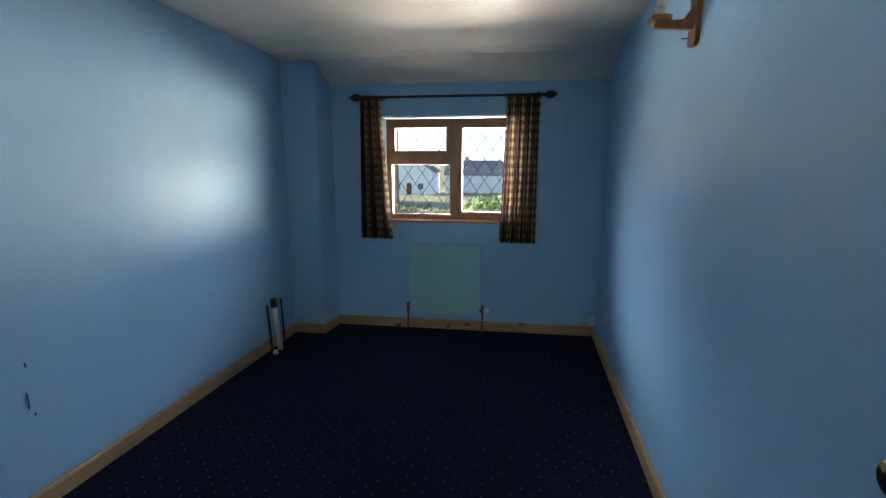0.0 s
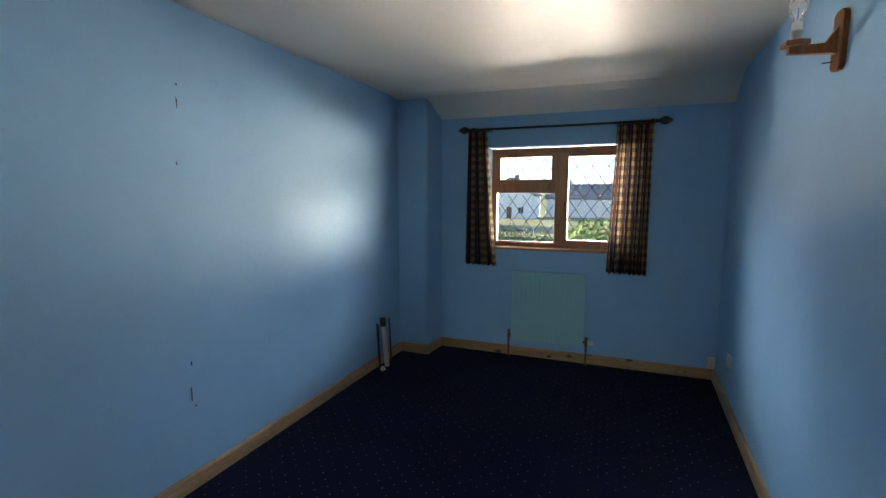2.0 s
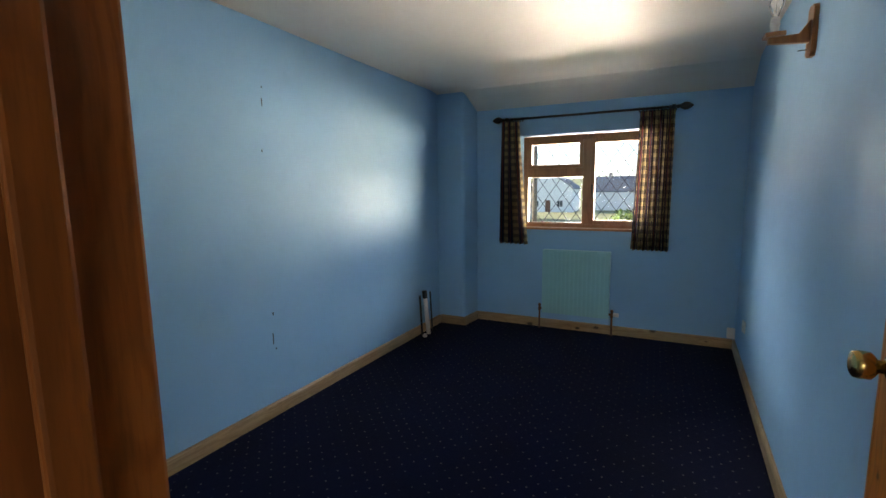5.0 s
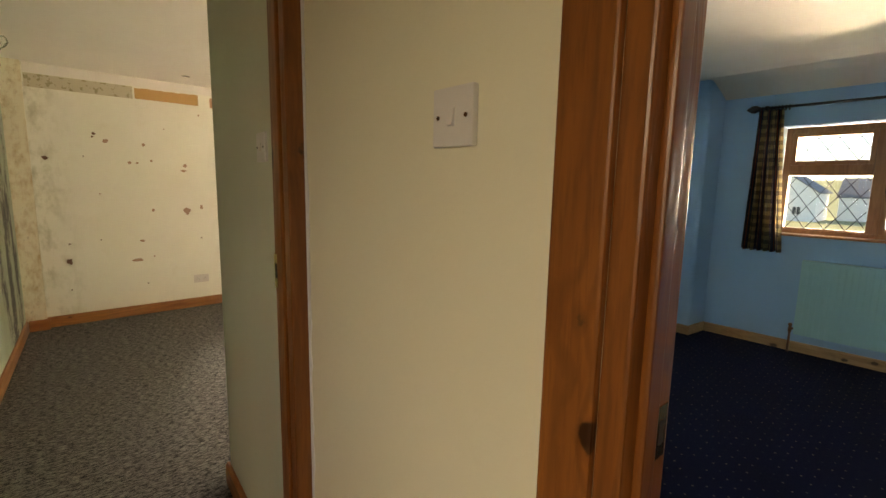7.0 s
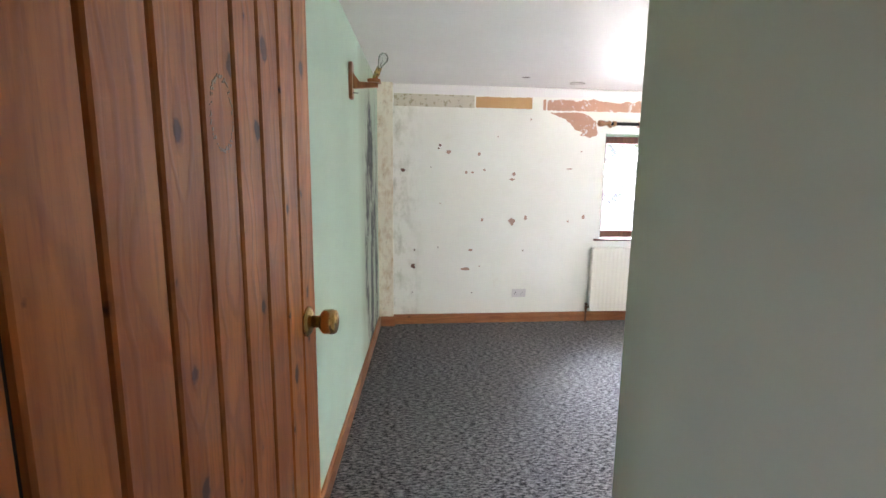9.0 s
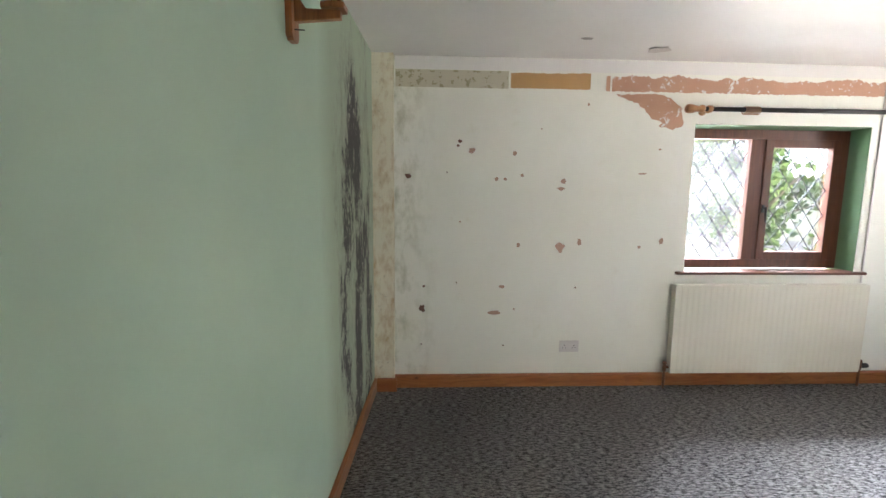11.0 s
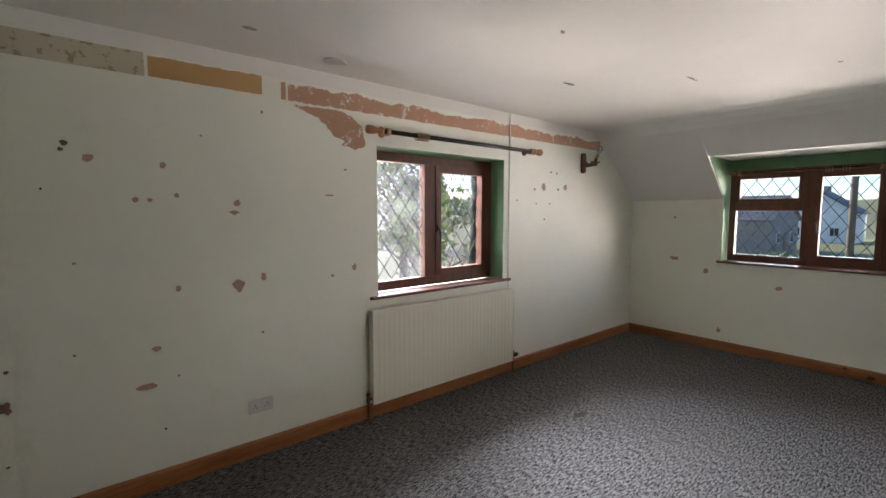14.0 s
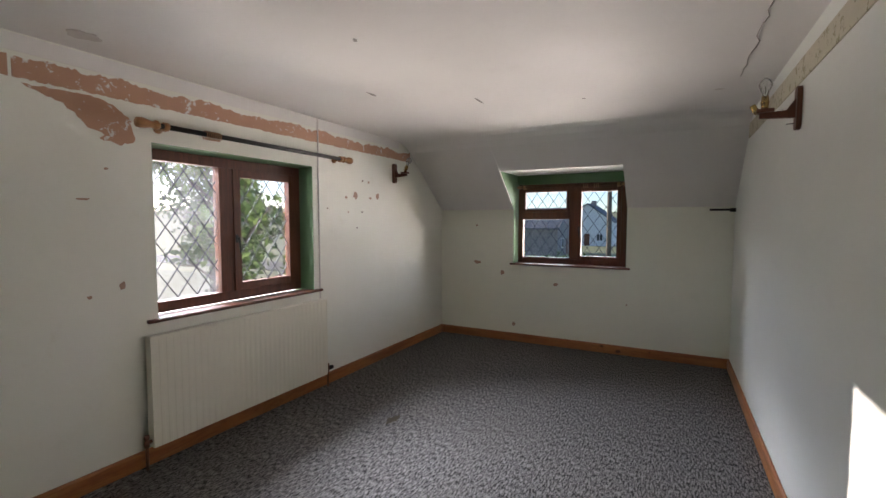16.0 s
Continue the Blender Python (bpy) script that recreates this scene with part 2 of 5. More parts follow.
def carpet_blue():
    m, nt, b = mat("navy_dotted_carpet")
    v = coords(nt)
    pile = noise_f(nt, v, 220, 2)
    wear = noise_f(nt, v, 1.8, 4)
    c = mix(nt, pile, (0.0012, 0.0024, 0.012), (0.0028, 0.006, 0.034))
    c = mix(nt, ramp(nt, wear, 0.45, 0.8), c, (0.002, 0.0032, 0.013))
    sep = node(nt, "ShaderNodeSeparateXYZ", Vector=v)
    a = maths(nt, "ADD", sep.outputs[0], sep.outputs[1])
    d = maths(nt, "SUBTRACT", sep.outputs[0], sep.outputs[1])
    k = 11.0
    fa = maths(nt, "SUBTRACT", maths(nt, "FRACT", maths(nt, "MULTIPLY", a, k)), 0.5)
    fd = maths(nt, "SUBTRACT", maths(nt, "FRACT", maths(nt, "MULTIPLY", d, k)), 0.5)
    r = maths(nt, "ADD", maths(nt, "MULTIPLY", fa, fa), maths(nt, "MULTIPLY", fd, fd))
    dot = maths(nt, "LESS_THAN", r, 0.0065)
    comb = node(nt, "ShaderNodeCombineXYZ", X=maths(nt, "FLOOR", maths(nt, "MULTIPLY", a, k)), Y=maths(nt, "FLOOR", maths(nt, "MULTIPLY", d, k)))
    wh = node(nt, "ShaderNodeTexWhiteNoise", Vector=comb.outputs[0])
    tint = mix(nt, wh.outputs[0], (0.03, 0.04, 0.07), (0.11, 0.10, 0.09))
    c = mix(nt, maths(nt, "MULTIPLY", dot, ramp(nt, wh.outputs[0], 0.0, 0.5)), c, tint)
    nt.links.new(c, b.inputs["Base Color"])
    b.inputs["Roughness"].default_value = 0.95
    b.inputs["Specular IOR Level"].default_value = 0.15
    bump(nt, b, pile, 0.7, 0.004)
    return m


def carpet_grey():
    m, nt, b = mat("grey_cord_carpet")
    v = coords(nt)
    cord = noise_f(nt, coords(nt, (100, 25, 60)), 1.0, 5, 0.75)
    fleck = noise_f(nt, v, 80, 3, 0.75)
    big = noise_f(nt, v, 1.4, 4)
    c = mix(nt, ramp(nt, cord, 0.43, 0.59), (0.012, 0.0115, 0.012), (0.27, 0.26, 0.25))
    c = mix(nt, maths(nt, "MULTIPLY", ramp(nt, fleck, 0.52, 0.62), 0.6), c, (0.20, 0.185, 0.17))
    c = mix(nt, maths(nt, "MULTIPLY", ramp(nt, fleck, 0.46, 0.38), 0.6), c, (0.018, 0.018, 0.02))
    c = mix(nt, maths(nt, "MULTIPLY", ramp(nt, big, 0.5, 0.8), 0.4), c, (0.13, 0.12, 0.105))
    nt.links.new(c, b.inputs["Base Color"])
    b.inputs["Roughness"].default_value = 0.95
    b.inputs["Specular IOR Level"].default_value = 0.1
    bump(nt, b, maths(nt, "ADD", cord, fleck), 0.8, 0.006)
    return m


M_CARPET_B, M_CARPET_G = carpet_blue(), carpet_grey()


def mouldy_green():
    """Mint paint; black mould in a tall ragged band along the damp corner."""
    m, nt, b = mat("mouldy_mint_paint")
    v = coords(nt)
    sep = node(nt, "ShaderNodeSeparateXYZ", Vector=v)
    x, z = sep.outputs[0], sep.outputs[2]
    wob = maths(nt, "MULTIPLY_ADD", noise_f(nt, v, 2.2, 3), 0.4, -0.2)
    xx = maths(nt, "ADD", x, wob)
    base = mix(nt, ramp(nt, noise_f(nt, v, 1.5, 4), 0.3, 0.7), (0.47, 0.61, 0.47), (0.42, 0.55, 0.42))
    damp = maths(nt, "SUBTRACT", 1.0, ramp(nt, maths(nt, "MULTIPLY_ADD", wob, 0.25, x), -3.62, -3.42))
    c = mix(nt, maths(nt, "MULTIPLY", damp, 0.55), base, (0.30, 0.34, 0.22))
    band = maths(nt, "MULTIPLY", ramp(nt, xx, -4.75, -4.15), maths(nt, "SUBTRACT", 1.0, ramp(nt, xx, -3.95, -3.62)))
    band = maths(nt, "MULTIPLY", band, maths(nt, "SUBTRACT", 1.0, ramp(nt, z, 2.0, 2.28)))
    low = maths(nt, "MULTIPLY", maths(nt, "SUBTRACT", 1.0, ramp(nt, xx, -4.35, -4.05)), maths(nt, "SUBTRACT", 1.0, ramp(nt, z, 0.7, 1.7)))
    spots = noise_f(nt, coords(nt, (1, 1, 0.6)), 26, 8, 0.8)
    runs = noise_f(nt, coords(nt, (1, 1, 0.22)), 30, 7, 0.8)
    clump = noise_f(nt, coords(nt, (1, 1, 0.3)), 5.0, 5, 0.6)
    grow = maths(nt, "ADD", band, maths(nt, "MULTIPLY", low, 0.4))
    mixd = maths(nt, "MULTIPLY_ADD", runs, 0.35, maths(nt, "MULTIPLY", spots, 0.72))
    dens = maths(nt, "MULTIPLY_ADD", clump, 0.95, mixd)
    dens = maths(nt, "MULTIPLY_ADD", grow, 0.25, dens)
    c = mix(nt, maths(nt, "MULTIPLY", maths(nt, "MULTIPLY", ramp(nt, dens, 1.03, 1.24), damp), 0.6), c, (0.20, 0.20, 0.16))
    c = mix(nt, maths(nt, "MULTIPLY", ramp(nt, dens, 1.245, 1.29), damp), c, (0.022, 0.022, 0.024))
    c = mix(nt, maths(nt, "MULTIPLY", ramp(nt, maths(nt, "SUBTRACT", runs, spots), 0.13, 0.2), maths(nt, "MULTIPLY", band, 0.6)), c, (0.62, 0.64, 0.56))
    nt.links.new(c, b.inputs["Base Color"])
    b.inputs["Roughness"].default_value = 0.6
    bump(nt, b, maths(nt, "ADD", spots, noise_f(nt, v, 40, 2)), 0.2, 0.003)
    return m


def stained_cream():
    """Cream paint with yellow-brown damp stains, for the boxing in the corner."""
    m, nt, b = mat("damp_stained_paint")
    v = coords(nt)
    st = ramp(nt, noise_f(nt, coords(nt, (1, 1, 0.5)), 7, 6, 0.75), 0.47, 0.72)
    c = mix(nt, st, (0.76, 0.72, 0.58), (0.44, 0.28, 0.10))
    spots = ramp(nt, noise_f(nt, v, 30, 6, 0.7), 0.60, 0.68)
    c = mix(nt, maths(nt, "MULTIPLY", spots, 0.35), c, (0.10, 0.06, 0.03))
    nt.links.new(c, b.inputs["Base Color"])
    b.inputs["Roughness"].default_value = 0.7
    bump(nt, b, st, 0.3, 0.003)
    return m


def plaster_strip(name, base, dark, fleck, amount):
    m, nt, b = mat(name)
    v = coords(nt)
    c = mix(nt, noise_f(nt, v, 8, 5), base, dark)
    f = ramp(nt, noise_f(nt, v, 24, 6, 0.65), 0.69 - amount, 0.72 - amount)
    nt.links.new(mix(nt, f, c, fleck), b.inputs["Base Color"])
    b.inputs["Roughness"].default_value = 0.9
    bump(nt, b, f, 0.4, 0.002)
    return m


def west_paint():
    """Cream paint, mottled with damp beside the corner."""
    m, nt, b = mat("cream_paint_damp_edge")
    v = coords(nt)
    y = node(nt, "ShaderNodeSeparateXYZ", Vector=v).outputs[1]
    c = mix(nt, ramp(nt, noise_f(nt, v, 1.3, 5), 0.35, 0.75), (0.84, 0.84, 0.77), (0.79, 0.79, 0.70))
    near = maths(nt, "SUBTRACT", 1.0, ramp(nt, maths(nt, "MULTIPLY_ADD", noise_f(nt, v, 4, 4), 0.3, y), -0.95, -0.6))
    blot = ramp(nt, noise_f(nt, coords(nt, (1, 1, 0.6)), 9, 6, 0.7), 0.46, 0.66)
    c = mix(nt, maths(nt, "MULTIPLY", maths(nt, "MULTIPLY", near, blot), 0.7), c, (0.36, 0.36, 0.24))
    c = mix(nt, maths(nt, "MULTIPLY", ramp(nt, noise_f(nt, v, 3.5, 6, 0.7), 0.62, 0.72), 0.25), c, (0.66, 0.62, 0.48))
    nt.links.new(c, b.inputs["Base Color"])
    b.inputs["Roughness"].default_value = 0.6
    bump(nt, b, maths(nt, "ADD", noise_f(nt, v, 45, 3), maths(nt, "MULTIPLY", noise_f(nt, v, 5, 3), 2.0)), 0.15, 0.003)
    return m


M_MOULD, M_STAINED, M_WEST = mouldy_green(), stained_cream(), west_paint()
M_STRIP_P = plaster_strip("pink_plaster_strip", (0.55, 0.33, 0.22), (0.47, 0.27, 0.18), (0.72, 0.70, 0.66), 0.09)
M_STRIP_O = plaster_strip("ochre_paper_strip", (0.58, 0.36, 0.16), (0.50, 0.30, 0.13), (0.5, 0.4, 0.3), -0.05)
M_STRIP_F = plaster_strip("faded_border_paper", (0.60, 0.56, 0.44), (0.53, 0.50, 0.38), (0.36, 0.33, 0.21), 0.13)


def plaid():
    m, nt, b = mat("checked_curtain_cloth")
    sep = node(nt, "ShaderNodeSeparateXYZ", Vector=coords(nt, uv=True))

    def band(s, k, lo, hi):
        f = maths(nt, "FRACT", maths(nt, "MULTIPLY", s, k))
        return maths(nt, "MULTIPLY", maths(nt, "GREATER_THAN", f, lo), maths(nt, "LESS_THAN", f, hi))

    u, z = sep.outputs[0], sep.outputs[1]
    nv, nh = band(u, 14, 0.0, 0.5), band(z, 14, 0.0, 0.5)
    c = mix(nt, nv, (0.62, 0.50, 0.28), (0.06, 0.05, 0.09))
    c = mix(nt, maths(nt, "MULTIPLY", nh, 0.6), c, (0.05, 0.045, 0.08))
    c = mix(nt, band(u, 14, 0.22, 0.28), c, (0.35, 0.10, 0.06))
    c = mix(nt, maths(nt, "MULTIPLY", noise_f(nt, coords(nt), 300, 2), 0.3), c, (0.02, 0.02, 0.02))
    nt.links.new(c, b.inputs["Base Color"])
    b.inputs["Roughness"].default_value = 0.9
    tl = nt.nodes.new("ShaderNodeBsdfTranslucent")
    nt.links.new(c, tl.inputs[0])
    mx = node(nt, "ShaderNodeMixShader", i0=0.4)
    nt.links.new(b.outputs[0], mx.inputs[1])
    nt.links.new(tl.outputs[0], mx.inputs[2])
    nt.links.new(mx.outputs[0], nt.nodes["Material Output"].inputs[0])
    return m


M_PLAID = plaid()


def greenery(name, a, b_, scale):
    m, nt, b = mat(name)
    v = coords(nt)
    isl = nt.nodes.new("ShaderNodeNewGeometry").outputs["Random Per Island"]
    c = mix(nt, maths(nt, "MULTIPLY_ADD", isl, 0.5, maths(nt, "MULTIPLY", noise_f(nt, v, scale, 5), 0.6)), a, b_)
    nt.links.new(c, b.inputs["Base Color"])
    b.inputs["Roughness"].default_value = 0.8
    return m


M_LEAF = greenery("ivy_leaf", (0.05, 0.10, 0.02), (0.14, 0.19, 0.05), 1.0)
M_HEDGE = greenery("hedge_leaf", (0.05, 0.09, 0.03), (0.12, 0.17, 0.06), 1.0)
M_GRASS = greenery("rough_grass", (0.05, 0.08, 0.025), (0.11, 0.12, 0.055), 0.15)
M_HILL = greenery("hill_pasture", (0.10, 0.14, 0.05), (0.19, 0.19, 0.085), 0.02)
M_BARK = plain("bark", (0.14, 0.11, 0.085), 0.9, 0, 0.3, 8)
M_TAR = plain("road_asphalt", (0.06, 0.06, 0.065), 0.85, 0, 0.2, 6)
M_CARBLUE = plain("blue_car_paint", (0.03, 0.12, 0.45), 0.25, 0.1, 0.05)
M_CARWHITE = plain("white_car_paint", (0.7, 0.7, 0.7), 0.25, 0.1, 0.05)
M_TYRE = plain("tyre_rubber", (0.02, 0.02, 0.02), 0.8)
M_DARKGLASS = plain("dark_window_glass", (0.04, 0.05, 0.06), 0.1)


# ---- mesh helpers ----
def hexa(bm, pts):
    """Eight corners: the lower four, then the upper four above them."""
    v = [bm.verts.new(p) for p in pts]
    fs = [bm.faces.new([v[i] for i in f]) for f in ((3, 2, 1, 0), (4, 5, 6, 7), (0, 1, 5, 4), (1, 2, 6, 5), (2, 3, 7, 6), (3, 0, 4, 7))]
    bmesh.ops.recalc_face_normals(bm, faces=fs)
    return v


def box(bm, x0, x1, y0, y1, z0, z1):
    return hexa(bm, [(x0, y0, z0), (x1, y0, z0), (x1, y1, z0), (x0, y1, z0), (x0, y0, z1), (x1, y0, z1), (x1, y1, z1), (x0, y1, z1)])


def foot(bm, p, z0, z1):
    return hexa(bm, [(*q, z0) for q in p] + [(*q, z1) for q in p])


def prism(bm, pts, d):
    """A flat outline pushed along d into a solid."""
    a = [bm.verts.new(p) for p in pts]
    b = [bm.verts.new(Vector(p) + Vector(d)) for p in pts]
    fs = [bm.faces.new(a), bm.faces.new(b[::-1])]
    n = len(a)
    for i in range(n):
        fs.append(bm.faces.new((a[i], b[i], b[(i + 1) % n], a[(i + 1) % n])))
    bmesh.ops.recalc_face_normals(bm, faces=fs)


def lathe(bm, p0, p1, prof, seg=16):
    """A turned solid from p0 to p1; prof: rows of (share of the way, radius)."""
    p0, p1 = Vector(p0), Vector(p1)
    q = (p1 - p0).to_track_quat("Z", "Y")
    rings = []
    for s, r in prof:
        c = p0.lerp(p1, s)
        rings.append([bm.verts.new(c + q @ Vector((r * math.cos(a), r * math.sin(a), 0))) for a in (2 * math.pi * i / seg for i in range(seg))])
    fs = []
    for a, b in zip(rings, rings[1:]):
        for i in range(seg):
            f = bm.faces.new((a[i], a[(i + 1) % seg], b[(i + 1) % seg], b[i]))
            f.smooth = True
            fs.append(f)
    fs += [bm.faces.new(rings[0][::-1]), bm.faces.new(rings[-1])]
    bmesh.ops.recalc_face_normals(bm, faces=fs)


def rod(bm, p0, p1, r, seg=12):
    lathe(bm, p0, p1, [(0, r), (1, r)], seg)


def part(name, bm, material, parent=None, label="", bevel=0.0):
    if bevel:
        bmesh.ops.bevel(bm, geom=[e for e in bm.edges if e.calc_face_angle(0) > 0.5], offset=bevel, segments=2, affect="EDGES", profile=0.6)
    me = bpy.data.meshes.new(name)
    bm.to_mesh(me)
    bm.free()
    for m in material if isinstance(material, (list, tuple)) else [material]:
        me.materials.append(m)
    ob = new(name, me)
    if parent:
        ob.parent = parent
    if label:
        ob["label"] = label
    return ob


def made(fn, *a, **k):
    bm = bmesh.new()
    fn(bm, *a, **k)
    return bm


def thing(name, label, category, m=None, group=""):
    ob = new(name)
    if m:
        ob.matrix_world = m
    return tagged(ob, label, category, group)


def struct(name, bm, material, label, category, bevel=0.0):
    return tagged(part(name, bm, material, None, "", bevel), label, category, "", "structure")


# ---- the plan ----
def x_left(y):
    return -1.29 + 0.04 * (y - 1)


def x_right(y):
    return 1.437 + 0.05 * (y - 1.79)


def x_east(y):
    return -1.39 - 0.0193 * (y + 0.43)


def y_south(x):
    return -1.353 - 0.053 * (x + 2.35)


BACK, WEST, NORTH, CEIL_B, CEIL_G, HALL = 3.87, -4.77, 4.74, 2.40, 2.375, -0.49
TOP = 2.5

# floors
bm = bmesh.new()
foot(bm, [(-1.42, -0.43), (1.7, -0.43), (1.75, 4.1), (-1.25, 4.1)], -0.2, 0.0)
struct("floor_blue_room", bm, M_CARPET_B, "navy blue carpet with small pale woven dots", "carpet")
bm = bmesh.new()
box(bm, -5.05, -1.41, -1.7, 5.0, -0.2, 0.0)
box(bm, -1.41, 2.6, -2.5, -0.432, -0.2, 0.0)
struct("floor_green_room", bm, M_CARPET_G, "worn grey flecked cord carpet", "carpet")

# wall between the rooms: blue on one side, pale on the other
bm = bmesh.new()
foot(bm, [(x_east(-0.43), -0.43), (x_left(-0.43) + 0.0, -0.36), (x_left(BACK), BACK + 0.25), (x_east(BACK), BACK + 0.25)], 0, TOP)
hexa(bm, [(x_east(BACK), BACK + 0.25, 0), (x_left(BACK), BACK + 0.25, 0), (x_left(BACK), 5.0, 0), (x_east(5), 5.0, 0), (x_east(BACK), BACK + 0.25, 2.35), (x_left(BACK), BACK + 0.25, 2.35), (x_left(BACK), 5.0, 1.62), (x_east(5), 5.0, 1.62)])
bm.faces.ensure_lookup_table()
for f in bm.faces:
    f.normal_update()
    if f.normal.x > 0.5:
        f.material_index = 1
struct("wall_between_rooms", bm, [M_EASTG, M_BLUE], "plastered dividing wall, blue on one side and pale on the other", "wall")

# back wall of the blue room with its window opening
BW = (-0.40, 0.875, 1.005, 1.95)
bm = bmesh.new()
box(bm, x_left(BACK) - 0.0, BW[0], BACK, BACK + 0.25, 0, TOP)
box(bm, BW[1], 1.70, BACK, BACK + 0.25, 0, TOP)
box(bm, BW[0], BW[1], BACK, BACK + 0.25, 0, BW[2])
box(bm, BW[0], BW[1], BACK, BACK + 0.25, BW[3], TOP)
struct("wall_blue_back", bm, M_BLUE, "blue painted plaster wall under the window", "wall")
bm = bmesh.new()
foot(bm, [(x_right(-0.49), -0.49), (x_right(-0.49) + 0.15, -0.49), (x_right(BACK) + 0.15, BACK), (x_right(BACK), BACK)], 0, TOP)
struct("wall_blue_right", bm, M_BLUE, "blue painted uneven plaster wall", "wall")
# corner boxing
bm = bmesh.new()
foot(bm, [(x_left(3.58) - 0.01, 3.585), (-0.905, 3.585), (-0.868, BACK), (x_left(BACK) - 0.01, BACK)], 0, CEIL_B)
bmesh.ops.bevel(bm, geom=[e for e in bm.edges if abs(e.verts[0].co.z - e.verts[1].co.z) > 1 and e.verts[0].co.x > -1 and e.verts[0].co.y < 3.7], offset=0.035, segments=5, affect="EDGES", profile=0.5)
struct("pipe_boxing", bm, M_BLUE, "blue painted boxed-in corner with a rounded edge", "boxing")
# ceiling of the blue room with its short slope
bm = bmesh.new()
prof = [(-0.45, CEIL_B), (1.2, CEIL_B + 0.012), (2.4, CEIL_B), (3.45, CEIL_B - 0.004), (3.57, CEIL_B - 0.018), (3.66, CEIL_B - 0.06), (BACK, 2.225), (BACK, TOP), (-0.45, TOP)]
prism(bm, [(-1.43, y, z) for y, z in prof], (3.2, 0, 0))
struct("ceiling_blue_room", bm, M_CEIL_B, "off-white painted ceiling with a short slope over the window", "ceiling")

# hall-side wall with the door opening to the blue room
D0, D1, DH = 0.418, 1.315, 2.04
bm = bmesh.new()
box(bm, -0.36, D0, HALL, -0.38, 0, TOP)
box(bm, D1, 2.6, HALL, -0.38, 0, TOP)
box(bm, D0, D1, HALL, -0.38, DH, TOP)
bm.faces.ensure_lookup_table()
for f in bm.faces:
    f.normal_update()
    if f.normal.y > 0.5:
        f.material_index = 1
struct("wall_hall", bm, [M_HALL, M_BLUE], "cream painted landing wall between two doorways", "wall")
bm = bmesh.new()
foot(bm, [(-0.36, HALL + 0.004), (-0.36, -0.38), (-1.36, -0.36), (x_east(-0.43), -0.43)][::-1], 0, TOP)
struct("wall_passage", bm, M_PASS, "pale green painted wall inside the doorway", "wall")

# wall with the green room's door opening
G0, G1 = -1.29, -0.4985
bm = bmesh.new()
box(bm, -0.51, -0.40, G1, HALL + 0.003, 0, TOP)
box(bm, -0.51, -0.40, -2.5, G0, 0, TOP)
box(bm, -0.51, -0.40, G0, G1, DH, TOP)
struct("wall_green_door", bm, M_HALL, "cream painted wall round the doorway", "wall")

# the landing behind the camera, with the daylight window of the landing
bm = bmesh.new()
box(bm, -0.51, 0.75, -2.6, -2.5, 0, TOP)
box(bm, 1.75, 2.7, -2.6, -2.5, 0, TOP)
box(bm, 0.75, 1.75, -2.6, -2.5, 0, 0.9)
box(bm, 0.75, 1.75, -2.6, -2.5, 2.0, TOP)
box(bm, 2.6, 2.7, -2.5, HALL, 0, TOP)
struct("wall_landing", bm, M_HALL, "cream painted landing wall", "wall")
bm = bmesh.new()
box(bm, -0.51, 2.7, -2.6, HALL, 2.4, TOP)
struct("ceiling_landing", bm, M_CEIL_G, "white painted landing ceiling", "ceiling")

# green room: south, west and north walls
bm = bmesh.new()
foot(bm, [(-5.05, y_south(-5.05)), (-5.05, -1.75), (-0.51, -1.75), (-0.51, y_south(-0.51))], 0, TOP)
struct("wall_green_south", bm, M_MOULD, "mint green wall with black mould in the damp corner", "wall")
WW = (1.065, 2.39, 0.865, 1.955)
SLOPE = [(3.66, CEIL_G - 0.003), (3.78, CEIL_G - 0.016), (3.88, CEIL_G - 0.05), (3.97, 2.277), (NORTH, 1.63)]
bm = bmesh.new()
box(bm, -5.05, WEST, -1.5, WW[0], 0, TOP)
box(bm, -5.05, WEST, WW[0], WW[1], 0, WW[2])
box(bm, -5.05, WEST, WW[0], WW[1], WW[3], TOP)
prism(bm, [(-5.05, WW[1], 0), (-5.05, 5.0, 0), (-5.05, 5.0, 1.5), (-5.05, 3.9, TOP), (-5.05, WW[1], TOP)], (0.28, 0, 0))
struct("wall_green_west", bm, M_WEST, "cream white wall with chipped paint", "wall")
NW = (-3.77, -2.475, 0.955)
bm = bmesh.new()
box(bm, WEST, NW[0], NORTH, 5.0, 0, 1.63)
box(bm, NW[1], x_east(NORTH), NORTH, 5.0, 0, 1.63)
box(bm, NW[0], NW[1], NORTH, 5.0, 0, NW[2])
struct("wall_green_north", bm, M_CREAM, "low cream wall under the sloping ceiling", "wall")
# ceiling, slope and dormer
bm = bmesh.new()
under = [(-1.6, CEIL_G), (1.0, CEIL_G + 0.008)] + SLOPE
over = [(NORTH + 0.1, 1.72), (3.95, TOP), (-1.6, TOP)]
prism(bm, [(-4.9, y, z) for y, z in under + over], (4.9 + NW[0], 0, 0))
prism(bm, [(NW[1], y, z) for y, z in under + over], (-NW[1] - 1.38, 0, 0))
mid = [p for p in under if p[0] < 4.2] + [(4.275, 2.045), (4.36, 2.06), (4.36, 2.16), (3.95, TOP), (-1.6, TOP)]
prism(bm, [(NW[0], y, z) for y, z in mid], (NW[1] - NW[0], 0, 0))
box(bm, -1.38, -0.505, -1.6, -0.42, CEIL_G, TOP)
struct("ceiling_green_room", bm, M_CEIL_G, "white painted ceiling with a roof slope and hairline cracks", "ceiling")
bm = bmesh.new()
